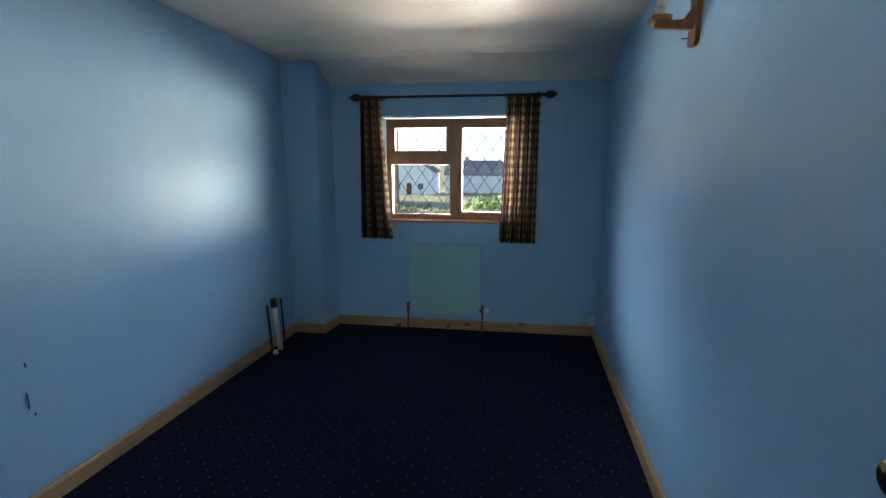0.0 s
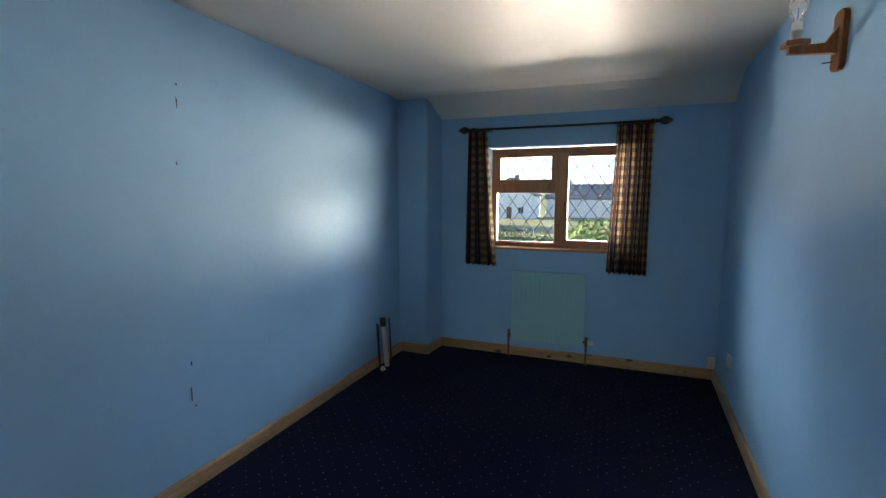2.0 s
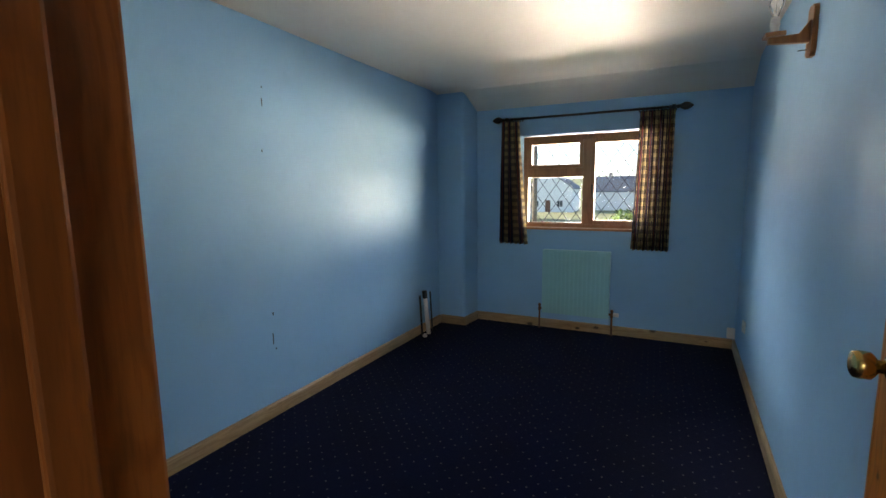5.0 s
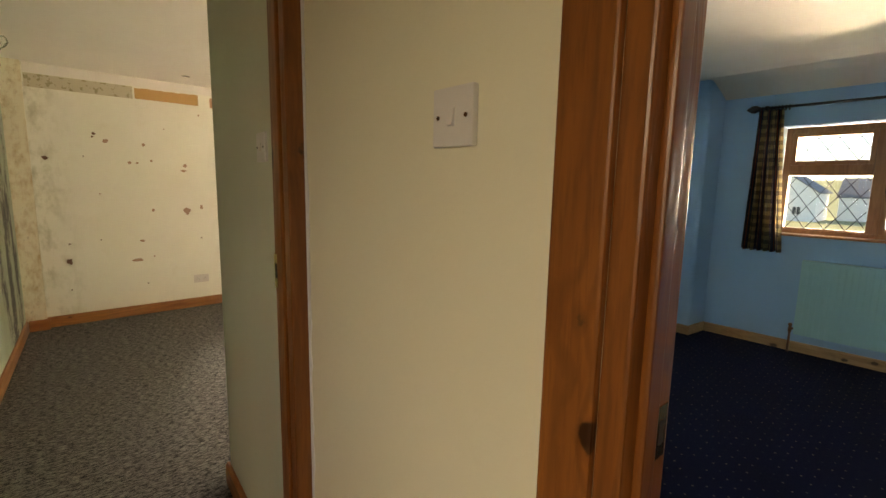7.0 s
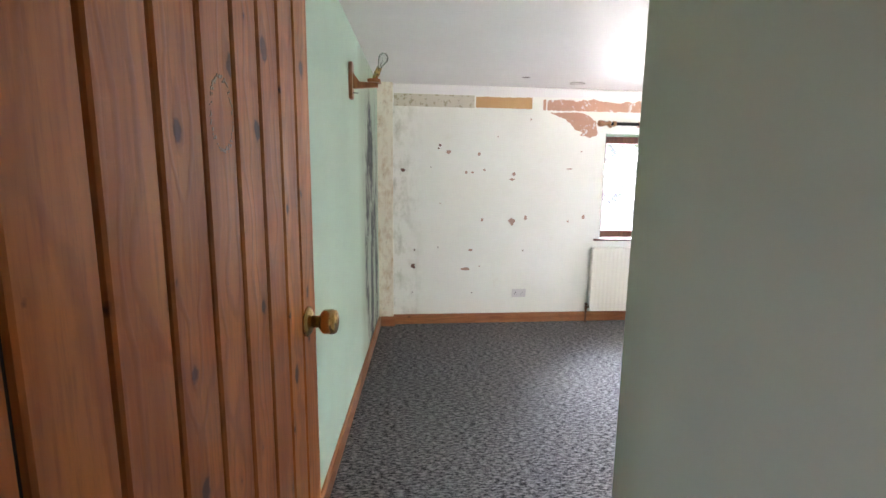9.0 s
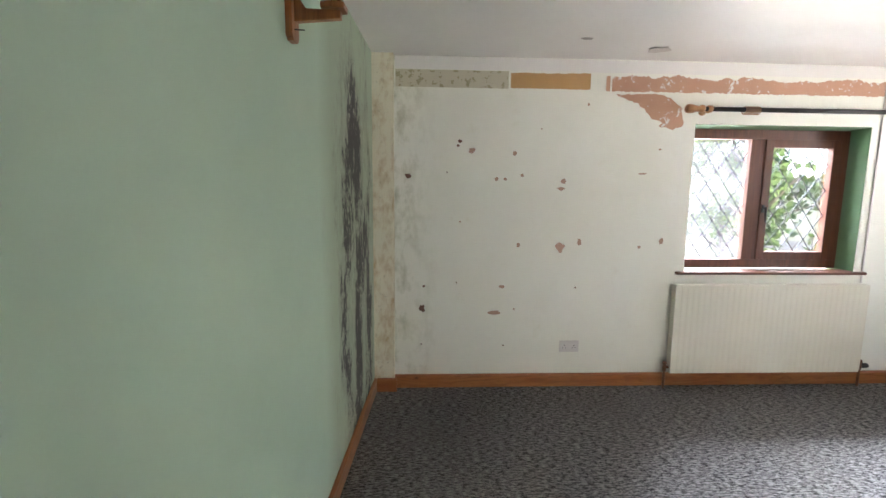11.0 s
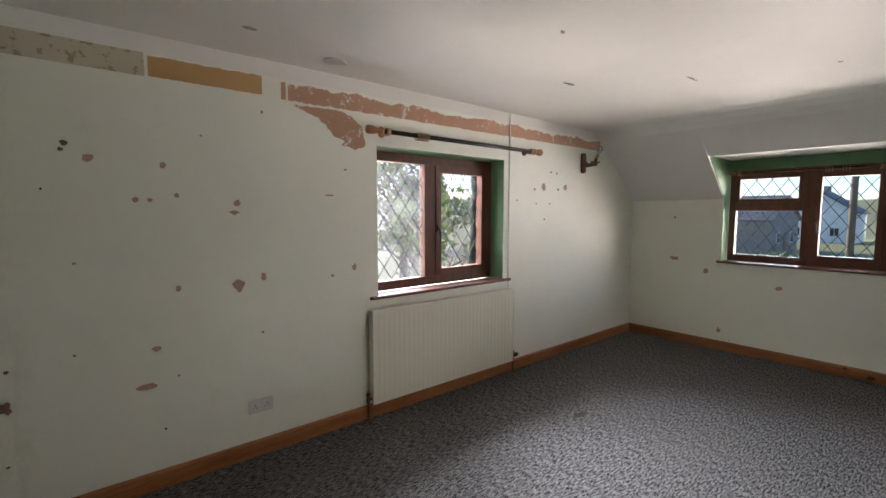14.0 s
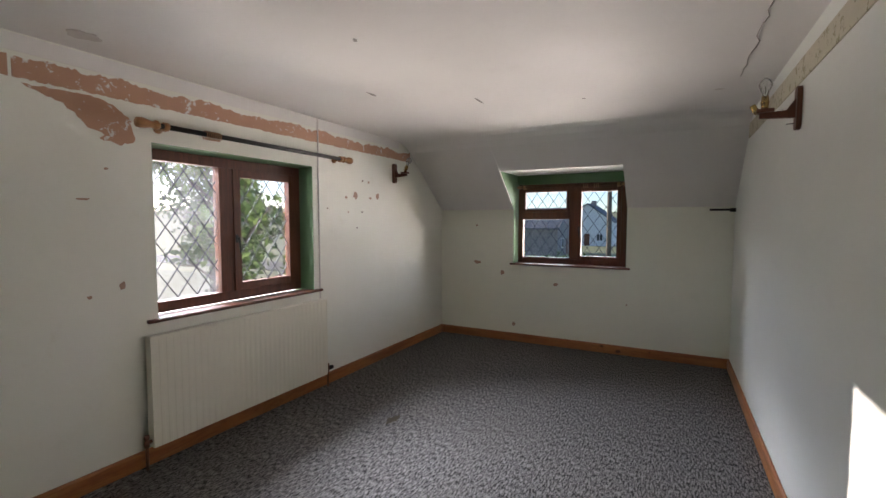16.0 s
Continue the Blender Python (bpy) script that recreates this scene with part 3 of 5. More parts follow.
box(bm, NW[0], NW[1], 4.279, 5.0, 2.05, 2.15)
struct("dormer_soffit", bm, M_CEIL_G, "white painted soffit of the dormer recess", "soffit")
bm = bmesh.new()
for x0, x1 in ((NW[0] - 0.1, NW[0] + 0.004), (NW[1] - 0.004, NW[1] + 0.1)):
    prism(bm, [(x0, 4.29, 2.045), (x0, NORTH + 0.001, 1.64), (x0, NORTH + 0.001, 0.955), (x0, 5.0, 0.955), (x0, 5.0, 2.15), (x0, 4.29, 2.15)], (x1 - x0, 0, 0))
box(bm, NW[0] + 0.004, NW[1] - 0.004, 4.87, 4.95, 1.935, 2.046)
struct("dormer_cheeks", bm, M_DARKGREEN, "dark green painted sides of the dormer recess", "dormer")
bm = bmesh.new()
for a in ((WW[0] - 0.0, WW[0] + 0.004, WW[2], WW[3]), (WW[1] - 0.004, WW[1], WW[2], WW[3]), (WW[0] + 0.004, WW[1] - 0.004, WW[3] - 0.004, WW[3])):
    box(bm, -5.0, WEST - 0.004, *a)
struct("window_reveal", bm, M_DARKGREEN, "dark green painted window reveal", "reveal")
# boxing in the damp corner
bm = bmesh.new()
box(bm, WEST - 0.01, -4.705, y_south(-4.75) - 0.03, -1.083, 0, CEIL_G)
struct("corner_boxing", bm, M_STAINED, "narrow boxing with yellow-brown damp stains", "boxing", 0.003)


# ---- skirtings ----
def skirting(name, p, q, m, h=0.10, th=0.018, side=1, label="knotty pine skirting board"):
    p, q = Vector(p), Vector(q)
    n = Vector((-(q - p).y, (q - p).x)).normalized() * th * side
    bm = bmesh.new()
    e = n * 0.55
    a, b, c, d = p, q, q + n, p + n
    hexa(bm, [(a.x, a.y, 0.001), (b.x, b.y, 0.001), (c.x, c.y, 0.001), (d.x, d.y, 0.001), (a.x, a.y, h - 0.012), (b.x, b.y, h - 0.012), (c.x, c.y, h - 0.012), (d.x, d.y, h - 0.012)])
    hexa(bm, [(a.x, a.y, h - 0.012), (b.x, b.y, h - 0.012), (c.x, c.y, h - 0.012), (d.x, d.y, h - 0.012), (a.x, a.y, h), (b.x, b.y, h), (b.x + e.x, b.y + e.y, h), (a.x + e.x, a.y + e.y, h)])
    return struct(name, bm, m, label, "skirting")


SB = "pale pine skirting board along the blue wall"
skirting("baseboard_blue_left", (x_left(-0.3), -0.3), (x_left(3.58), 3.567), M_PINE_BY, 0.088, side=-1, label=SB)
skirting("baseboard_blue_box", (x_left(3.58) + 0.018, 3.585), (-0.885, 3.585), M_PINE_BX, 0.088, side=-1, label=SB)
skirting("baseboard_blue_return", (-0.905, 3.586), (-0.87, BACK - 0.019), M_PINE_BY, 0.088, side=-1, label=SB)
skirting("baseboard_blue_back", (-0.868, BACK), (x_right(BACK) - 0.02, BACK), M_PINE_BX, 0.088, side=-1, label=SB)
skirting("baseboard_blue_right", (x_right(0.0), 0.0), (x_right(BACK), BACK), M_PINE_BY, 0.088, side=1, label=SB)
skirting("baseboard_green_south", (-0.6, y_south(-0.6)), (-4.705, y_south(-4.705)), M_PINE_X, side=-1)
skirting("baseboard_green_boxing", (-4.705, y_south(-4.7) + 0.019), (-4.705, -1.065), M_PINE_Y, side=-1)
skirting("baseboard_green_west", (WEST, -1.083), (WEST, NORTH), M_PINE_Y, side=-1)
skirting("baseboard_green_north", (WEST + 0.019, NORTH), (x_east(NORTH), NORTH), M_PINE_X, side=-1)
skirting("baseboard_green_east", (x_east(-0.43), -0.43), (x_east(NORTH), NORTH - 0.019), M_PINE_Y, side=1)
skirting("baseboard_passage", (-0.53, HALL + 0.012), (x_east(-0.43) - 0.017, -0.43), M_PINE_X, side=1)


# ---- windows ----
def lattice(bm, x0, x1, z0, z1, w=0.135, h=0.19, r=0.003):
    """Diagonal lead strips clipped to a pane, with small solder knobs where they cross."""
    s = h / w
    for sg in (1, -1):
        k0 = int((z0 - x1 * abs(s)) / h) - 12
        for k in range(k0, k0 + 60):
            pts = []
            c = k * h + (z0 if sg > 0 else z0)
            for x in (x0, x1):
                z = c + sg * s * (x - x0)
                if z0 - 1e-6 <= z <= z1 + 1e-6:
                    pts.append((x, z))
            for z in (z0, z1):
                x = x0 + (z - c) / (sg * s)
                if x0 + 1e-4 < x < x1 - 1e-4:
                    pts.append((x, z))
            if len(pts) < 2 or math.hypot(pts[0][0] - pts[1][0], pts[0][1] - pts[1][1]) < 0.02:
                continue
            (xa, za), (xb, zb) = pts[:2]
            n = Vector((-(zb - za), 0, xb - xa)).normalized() * r
            hexa(bm, [(xa + n.x, -0.001, za + n.z), (xb + n.x, -0.001, zb + n.z), (xb - n.x, -0.001, zb - n.z), (xa - n.x, -0.001, za - n.z), (xa + n.x, 0.003, za + n.z), (xb + n.x, 0.003, zb + n.z), (xb - n.x, 0.003, zb - n.z), (xa - n.x, 0.003, za - n.z)])


def window(name, m, w, h, vent, wood, label, mull=None, misted=False, f=0.05, ms=0.075, ss=0.04):
    """A leaded casement window. Local x to the right from inside, y outwards, z up; the origin at the frame's lower left."""
    ob = tagged(thing(name, label, "window", m), "", "", "", "structure")
    d = 0.07
    mx = (w - ms) / 2 if mull is None else mull
    bm = bmesh.new()
    box(bm, 0, f, 0, d, 0, h)
    box(bm, w - f, w, 0, d, 0, h)
    box(bm, f, w - f, 0, d, 0, f)
    box(bm, f, w - f, 0, d, h - f, h)
    part("window_frame", bm, wood, ob, "", 0.004)
    part("mullion", made(box, mx, mx + ms, -0.004, d, f, h - f), wood, ob, "", 0.004)
    panes = []

    def sash(x0, x1, z0, z1, s, y):
        bm = bmesh.new()
        box(bm, x0, x0 + s, y, y + 0.055, z0, z1)
        box(bm, x1 - s, x1, y, y + 0.055, z0, z1)
        box(bm, x0 + s, x1 - s, y, y + 0.055, z0, z0 + s)
        box(bm, x0 + s, x1 - s, y, y + 0.055, z1 - s, z1)
        part("sash", bm, wood, ob, "", 0.004)
        panes.append((x0 + s, x1 - s, z0 + s, z1 - s))

    if vent:
        zt = h * 0.605
        part("transom", made(box, f, mx, -0.003, d, zt - 0.045, zt + 0.045), wood, ob, "", 0.004)
        sash(f, mx, zt + 0.045, h - f, 0.035, -0.012)
        panes.append((f + 0.012, mx - 0.012, f + 0.012, zt - 0.057))
        part("glazing_bead", made(box, f, mx, 0.01, 0.05, f, f + 0.012), wood, ob)
    else:
        panes.append((f + 0.012, mx - 0.012, f + 0.012, h - f - 0.012))
    sash(mx + ms, w - f, f, h - f, ss, -0.012)
    for i, (x0, x1, z0, z1) in enumerate(panes):
        p = part("pane", made(box, x0 - 0.012, x1 + 0.012, 0.026, 0.032, z0 - 0.012, z1 + 0.012), M_MISTED if misted and x1 < w / 2 else M_GLASS, ob)
        p.visible_shadow = False
        bm = bmesh.new()
        lattice(bm, x0, x1, z0, z1)
        l = part("lead_lattice", bm, M_LEAD, p, "diamond leaded strips")
        l.location.y = 0.02
    bm = bmesh.new()
    hx, hz = mx + ms + 0.018, h * 0.44
    box(bm, hx - 0.009, hx + 0.009, -0.022, -0.012, hz - 0.03, hz + 0.03)
    rod(bm, (hx, -0.02, hz), (hx, -0.045, hz), 0.007)
    lathe(bm, (hx, -0.045, hz + 0.012), (hx + 0.012, -0.04, hz - 0.11), [(0, 0.006), (0.3, 0.009), (0.8, 0.007), (1, 0.004)])
    part("handle", bm, M_BLACK, ob, "black iron casement handle")
    return ob


window("window_1", pose(-0.392, BACK + 0.11, 1.012), 1.26, 0.93, True, M_FRAME_B, "brown wooden leaded casement with a top vent, glare behind")
window("window_2", pose(WEST - 0.15, 1.075, 0.885, 0, 0, 90), 1.305, 1.06, False, M_FRAME, "dark hardwood casement with diamond leaded panes, one misted", 0.53, True, 0.072, 0.11, 0.06)
window("window_3", pose(-3.755, NORTH + 0.14, 0.972), 1.265, 0.96, True, M_FRAME, "dark hardwood leaded dormer window with a top vent", 0.628, False, 0.06, 0.095, 0.045)


def sill(name, m, w, d, wood, label):
    bm = bmesh.new()
    box(bm, 0, w, -d, 0.13, -0.022, 0)
    tagged(part(name, bm, wood, None, "", 0.008), label, "window sill", "", "structure").matrix_world = m


sill("sill_blue", pose(-0.398, BACK, 1.027), 1.27, 0.0, M_FRAME_B, "brown varnished wooden window sill")
sill("sill_west", pose(WEST, 1.069, 0.888, 0, 0, 90), 1.317, 0.0, M_FRAME, "dark varnished wooden window sill")
sill("sill_north", pose(-3.766, NORTH, 0.975), 1.287, 0.0, M_FRAME, "dark varnished wooden window sill")
for nm, m, w in (("sill_nosing_west", pose(WEST, 0.995, 0.888, 0, 0, 90), 1.47), ("sill_nosing_north", pose(-3.805, NORTH, 0.975), 1.375)):
    bm = bmesh.new()
    box(bm, 0, w, -0.035, -0.001, -0.024, -0.001)
    tagged(part(nm, bm, M_FRAME, None, "", 0.008), "reddish brown nosing of the window sill", "window sill", "", "structure").matrix_world = m
bm = bmesh.new()
box(bm, 0.75, 1.75, -2.56, -2.5, 0.9, 0.96)
box(bm, 0.75, 1.75, -2.56, -2.5, 1.94, 2.0)
for x in (0.75, 1.22, 1.69):
    box(bm, x, x + 0.06, -2.56, -2.5, 0.96, 1.94)
struct("window_landing", bm, M_WHITE, "plain landing window frame", "window")
portal(pose(0.24, BACK + 0.22, 1.48, -90, 0, 0), 1.26, 0.93)
portal(pose(WEST - 0.25, 1.73, 1.41, -90, 0, 90), 1.3, 1.06)
portal(pose(-3.12, NORTH + 0.24, 1.45, -90, 0, 0), 1.26, 0.96)
portal(pose(1.25, -2.58, 1.45, 90, 0, 0), 1.0, 1.1)


# ---- radiators ----
def radiator(label, m, w, h, enamel, group=""):
    """A pressed steel panel radiator. Local x along the wall, -y into the room, the origin at the wall under its lower left corner."""
    ob = thing("radiator", label, "radiator", m, group)
    bm = bmesh.new()
    y0, y1 = -0.085, -0.065
    n = int(w / 0.045)
    edge = [(0, y1), (0, y0)]
    for i in range(n):
        x = 0.035 + (w - 0.07) * (i + 0.5) / n
        edge += [(x - 0.014, y0), (x - 0.008, y0 - 0.0022), (x + 0.008, y0 - 0.0022), (x + 0.014, y0)]
    edge += [(w, y0), (w, y1)]
    prism(bm, [(x, y, 0) for x, y in edge], (0, 0, h - 0.008))
    part("panel", bm, enamel, ob)
    bm = bmesh.new()
    box(bm, 0, w, -0.09, -0.03, h - 0.006, h + 0.004)
    box(bm, -0.002, 0.004, -0.088, -0.03, 0.02, h)
    box(bm, w - 0.004, w + 0.002, -0.088, -0.03, 0.02, h)
    part("casing", bm, enamel, ob)
    for x in (0.12, w - 0.12):
        part("bracket", made(box, x, x + 0.03, -0.065, 0, 0.1, h - 0.08), M_WHITE, ob)
    for x, s in ((-0.03, -1), (w + 0.03, 1)):
        bm = bmesh.new()
        rod(bm, (x - s * 0.045, -0.06, 0.04), (x, -0.06, 0.04), 0.011)
        lathe(bm, (x, -0.06, 0.01), (x, -0.06, 0.085), [(0, 0.013), (0.45, 0.015), (0.5, 0.011), (0.7, 0.011), (0.75, 0.016), (1, 0.013)])
        v = part("valve", bm, M_COPPER, ob, "tarnished metal radiator valve")
        part("pipe", made(rod, (x, -0.06, -m.translation.z + 0.001), (x, -0.06, 0.02), 0.009), M_COPPER, ob, "bare copper pipe")
        if s > 0:
            part("valve_cap", made(lathe, (x + 0.012, -0.06, 0.04), (x + 0.062, -0.06, 0.04), [(0, 0.013), (0.2, 0.019), (0.9, 0.018), (1, 0.014)]), M_WHITE if enamel == M_RADB else M_BLACK, v)
    return ob


radiator("turquoise painted panel radiator under the blue room's window", pose(-0.135, BACK, 0.172), 0.635, 0.64, M_RADB)
radiator("cream panel radiator under the leaded window", pose(WEST, 0.97, 0.125, 0, 0, 90), 1.475, 0.67, M_RADG)


# ---- wall lamps ----
def wall_lamp(label, m, bulb_tilt=0.0, brass=True, wood=M_LAMPWOOD, stub=False):
    """A home-made wooden bracket lamp. Local y out of the wall, z up; the origin at the plate's middle."""
    ob = thing("wall_lamp", label, "wall lamp", m, "wooden wall lamps")
    bm = bmesh.new()
    prism(bm, [(-0.035, 0, -0.08), (-0.035, 0, 0.10), (-0.02, 0, 0.115), (0.02, 0, 0.115), (0.035, 0, 0.10), (0.035, 0, -0.08), (0.02, 0, -0.095), (-0.02, 0, -0.095)], (0, 0.022, 0))
    part("backplate", bm, wood, ob, "", 0.003)
    bm = bmesh.new()
    prism(bm, [(-0.013, 0.022, -0.035), (-0.013, 0.17, -0.025), (-0.013, 0.17, 0.0), (-0.013, 0.06, 0.005), (-0.013, 0.022, 0.06)], (0.026, 0, 0))
    part("arm", bm, wood, ob, "", 0.003)
    bm = bmesh.new()
    prism(bm, [(-0.03, 0.11, 0.001), (0.03, 0.11, 0.001), (0.04, 0.14, 0.001), (0.03, 0.185, 0.001), (-0.03, 0.185, 0.001), (-0.04, 0.14, 0.001)], (0, 0, 0.018))
    part("cup_plate", bm, wood, ob, "", 0.003)
    top = Vector((0, 0.147 + bulb_tilt * 0.06, 0.085))
    part("lamp_holder", made(lathe, (0, 0.147, 0.018), top, [(0, 0.012), (0.15, 0.016), (0.5, 0.018), (0.52, 0.0195), (0.6, 0.0195), (0.62, 0.017), (1, 0.0165)]), M_BRASS if brass else M_WHITE, ob, "" if not brass else "brass lamp holder")
    d = (top - Vector((0, 0.147, 0.018))).normalized()
    b = part("bulb", made(lathe, top - d * 0.01, top + d * 0.095, [(0, 0.013), (0.25, 0.015), (0.45, 0.025), (0.62, 0.0305), (0.78, 0.029), (0.92, 0.018), (1, 0.004)], 20), M_BULB, ob, "clear glass bulb")
    b.visible_shadow = False
    part("filament", made(rod, top + d * 0.01, top + d * 0.05, 0.002, 6), M_CHROME, b)
    part("screw", made(rod, (0.012, 0.02, -0.06), (0.012, 0.055, -0.062), 0.002, 6), M_BLACK, ob, "protruding black screw")
    if stub:
        part("empty_holder", made(lathe, (0.0, 0.178, 0.0), (0.0, 0.20, 0.045), [(0, 0.011), (0.3, 0.015), (0.8, 0.015), (1, 0.013)]), M_BRASS, ob, "short empty brass holder")
    return ob


wall_lamp("wooden bracket wall lamp with a bare bulb on the blue wall", pose(x_right(1.86), 1.86, 2.055, 0, 0, 93), 0, False)
wall_lamp("wooden bracket wall lamp with a bare bulb on the mint wall", pose(-3.115, y_south(-3.115), 2.03, 0, 0, -3), 0.5)
wall_lamp("wooden bracket wall lamp with a bare bulb on the pale wall", pose(x_east(2.32), 2.32, 2.03, 0, 0, 90), 0.0, True, M_FRAME, True)
wall_lamp("small wooden bracket wall lamp near the sloping ceiling", pose(WEST, 3.62, 2.0, 0, 0, -90), 0.5, True, M_FRAME)


# ---- curtain poles and curtains ----
def pole(label, m, w, fin, bar, r, out, rings, brackets, ends, finprof):
    """A curtain pole. Local x along it, -y into the room; the origin at the wall at the left finial's tip."""
    ob = thing("curtain_pole", label, "curtain pole", m)
    part("pole", made(rod, (fin, -out, 0), (w - fin, -out, 0), r), bar, ob)
    part("finial", made(lathe, (fin, -out, 0), (0, -out, 0), finprof), ends, ob)
    part("finial", made(lathe, (w - fin, -out, 0), (w, -out, 0), finprof), ends, ob)
    for x in brackets:
        bm = bmesh.new()
        lathe(bm, (x, 0, -0.005), (x, -out, -0.005), [(0, 0.028), (0.15, 0.026), (0.3, 0.013), (0.75, 0.013), (0.8, r + 0.006), (1, r + 0.006)])
        rod(bm, (x - 0.014, -out, 0), (x + 0.014, -out, 0), r + 0.009)
        part("bracket", bm, ends, ob)
    for x in rings:
        bm = bmesh.new()
        seg = 18
        for i in range(seg):
            a, b = 2 * math.pi * i / seg, 2 * math.pi * (i + 1) / seg
            rr = r + 0.010
            rod(bm, (x, -out + rr * math.cos(a), rr * math.sin(a) - 0.006), (x, -out + rr * math.cos(b), rr * math.sin(b) - 0.006), 0.0035, 6)
        part("ring", bm, ends, ob)
    return ob


OLIVE = [(0, 0.012), (0.1, 0.017), (0.18, 0.012), (0.3, 0.022), (0.5, 0.034), (0.7, 0.03), (0.9, 0.014), (1, 0.004)]
TURN = [(0, 0.022), (0.08, 0.028), (0.18, 0.028), (0.24, 0.018), (0.4, 0.021), (0.6, 0.028), (0.8, 0.031), (0.95, 0.027), (1, 0.014)]
pole("dark iron curtain pole with olive-shaped finials", pose(-0.665, BACK, 2.10), 1.78, 0.13, M_BLACK, 0.011, 0.09, [0.16 + 0.025 * i for i in range(7)] + [1.36 + 0.03 * i for i in range(9)], (0.15, 1.63), M_BLACK, OLIVE)
pole("black curtain pole with turned wooden ends and bunched wooden rings", pose(WEST, 0.935, 2.045, 0, 0, 90), 1.87, 0.13, M_BLACK, 0.016, 0.085, [0.42 + 0.014 * i for i in range(8)], (0.17, 1.72), M_TURNED, TURN)
pole("dark curtain pole across the dormer window with wooden rings", pose(-3.76, NORTH + 0.14, 1.90), 1.27, 0.06, M_FRAME, 0.012, 0.035, [0.80 + 0.022 * i for i in range(3)] + [0.92 + 0.022 * i for i in range(3)], (0.09, 1.18), M_TURNED, [(0, 0.012), (0.5, 0.022), (1, 0.01)])


def curtain(label, x0t, x1t, x0b, x1b, ztop, zbot, folds):
    """A short gathered curtain, hanging in soft folds from the pole."""
    nx, nz = folds * 12, 26
    bm = bmesh.new()
    uvl = bm.loops.layers.uv.new("cloth")
    width = folds * 0.105
    grid = []
    for j in range(nz + 1):
        s = j / nz
        z = ztop + (zbot - ztop) * s
        row = []
        for i in range(nx + 1):
            u = i / nx
            a, b = x0t + (x0b - x0t) * s ** 1.3, x1t + (x1b - x1t) * s ** 1.3
            ph = u * folds * 2 * math.pi + 0.5 * math.sin(u * 7 + 2 * s)
            dep = 0.018 + 0.022 * s
            x = a + (b - a) * u + 0.006 * math.sin(2 * ph + 1)
            y = BACK - 0.085 + dep * math.sin(ph) - 0.01 * math.sin(3 * u + 4 * s)
            row.append((bm.verts.new((x, y, z + (0.004 * math.sin(ph) if j == nz else 0))), u * width, z))
        grid.append(row)
    for j in range(nz):
        for i in range(nx):
            q = (grid[j][i], grid[j + 1][i], grid[j + 1][i + 1], grid[j][i + 1])
            f = bm.faces.new([p[0] for p in q])
            f.smooth = True
            for l, p in zip(f.loops, q):
                l[uvl].uv = (p[1], p[2])
    bmesh.ops.solidify(bm, geom=bm.faces[:], thickness=0.002)
    return tagged(part("curtain", bm, M_PLAID), label, "curtain", "pair of checked curtains")


curtain("short checked curtain in navy, tan and cream, drawn aside", -0.575, -0.395, -0.605, -0.295, 2.085, 0.865, 6)
curtain("short checked curtain in navy, tan and cream, gathered wide", 0.70, 0.975, 0.665, 0.975, 2.085, 0.85, 8)


# ---- switches and sockets ----
def switch(label, m):
    ob = thing("light_switch", label, "light switch", m, "light switches")
    part("plate", made(box, -0.043, 0.043, 0, 0.012, -0.043, 0.043), M_WHITE, ob, "", 0.003)
    bm = bmesh.new()
    prism(bm, [(-0.006, 0.0115, -0.013), (-0.006, 0.0115, 0.013), (-0.006, 0.014, 0.013), (-0.006, 0.018, -0.012)], (0.012, 0, 0))
    part("rocker", bm, M_WHITE, ob)
    for x in (-0.03, 0.03):
        part("screw", made(rod, (x, 0.011, 0), (x, 0.0135, 0), 0.0035, 8), M_CHROME, ob)
    return ob


switch("white single light switch on the cream landing wall", pose(0.164, HALL, 1.484, 0, 0, 180))
switch("white single light switch on the green passage wall", pose(-0.714, HALL + 0.027, 1.487, 0, 0, 176.4))


def socket(label, m, w=0.146):
    ob = thing("wall_socket", label, "socket", m, "wall sockets")
    part("plate", made(box, -w / 2, w / 2, 0, 0.011, -0.043, 0.043), M_WHITE, ob, "", 0.003)
    for cx in ((-0.036, 0.036) if w > 0.1 else (0,)):
        # thin solid blocks; the pin holes' shade is only their colour
        bm = bmesh.new()
        box(bm, cx - 0.003, cx + 0.003, 0.0105, 0.0115, 0.004, 0.012)
        for dx in (-0.011, 0.011):
            box(bm, cx + dx - 0.003, cx + dx + 0.003, 0.0105, 0.0115, -0.012, -0.007)
        part("pin_holes", bm, M_DARK, ob)
        if w > 0.1:
            part("rocker", made(box, cx * 0.35 - 0.005, cx * 0.35 + 0.005, 0.011, 0.015, 0.012, 0.028), M_WHITE, ob)
    return ob


socket("white double wall socket above the skirting", pose(WEST, 0.222, 0.312, 0, 0, -90))
socket("white single wall socket on the blue wall", pose(x_right(3.3), 3.30, 0.36, 0, 0, 93), 0.086)
ob = thing("junction_box", "small white plastic junction box in the corner", "junction box", pose(x_right(3.84) - 0.035, BACK - 0.02, 0.15))
part("cover", made(box, -0.03, 0.03, -0.035, 0, -0.045, 0.045), M_WHITE, ob, "", 0.006)


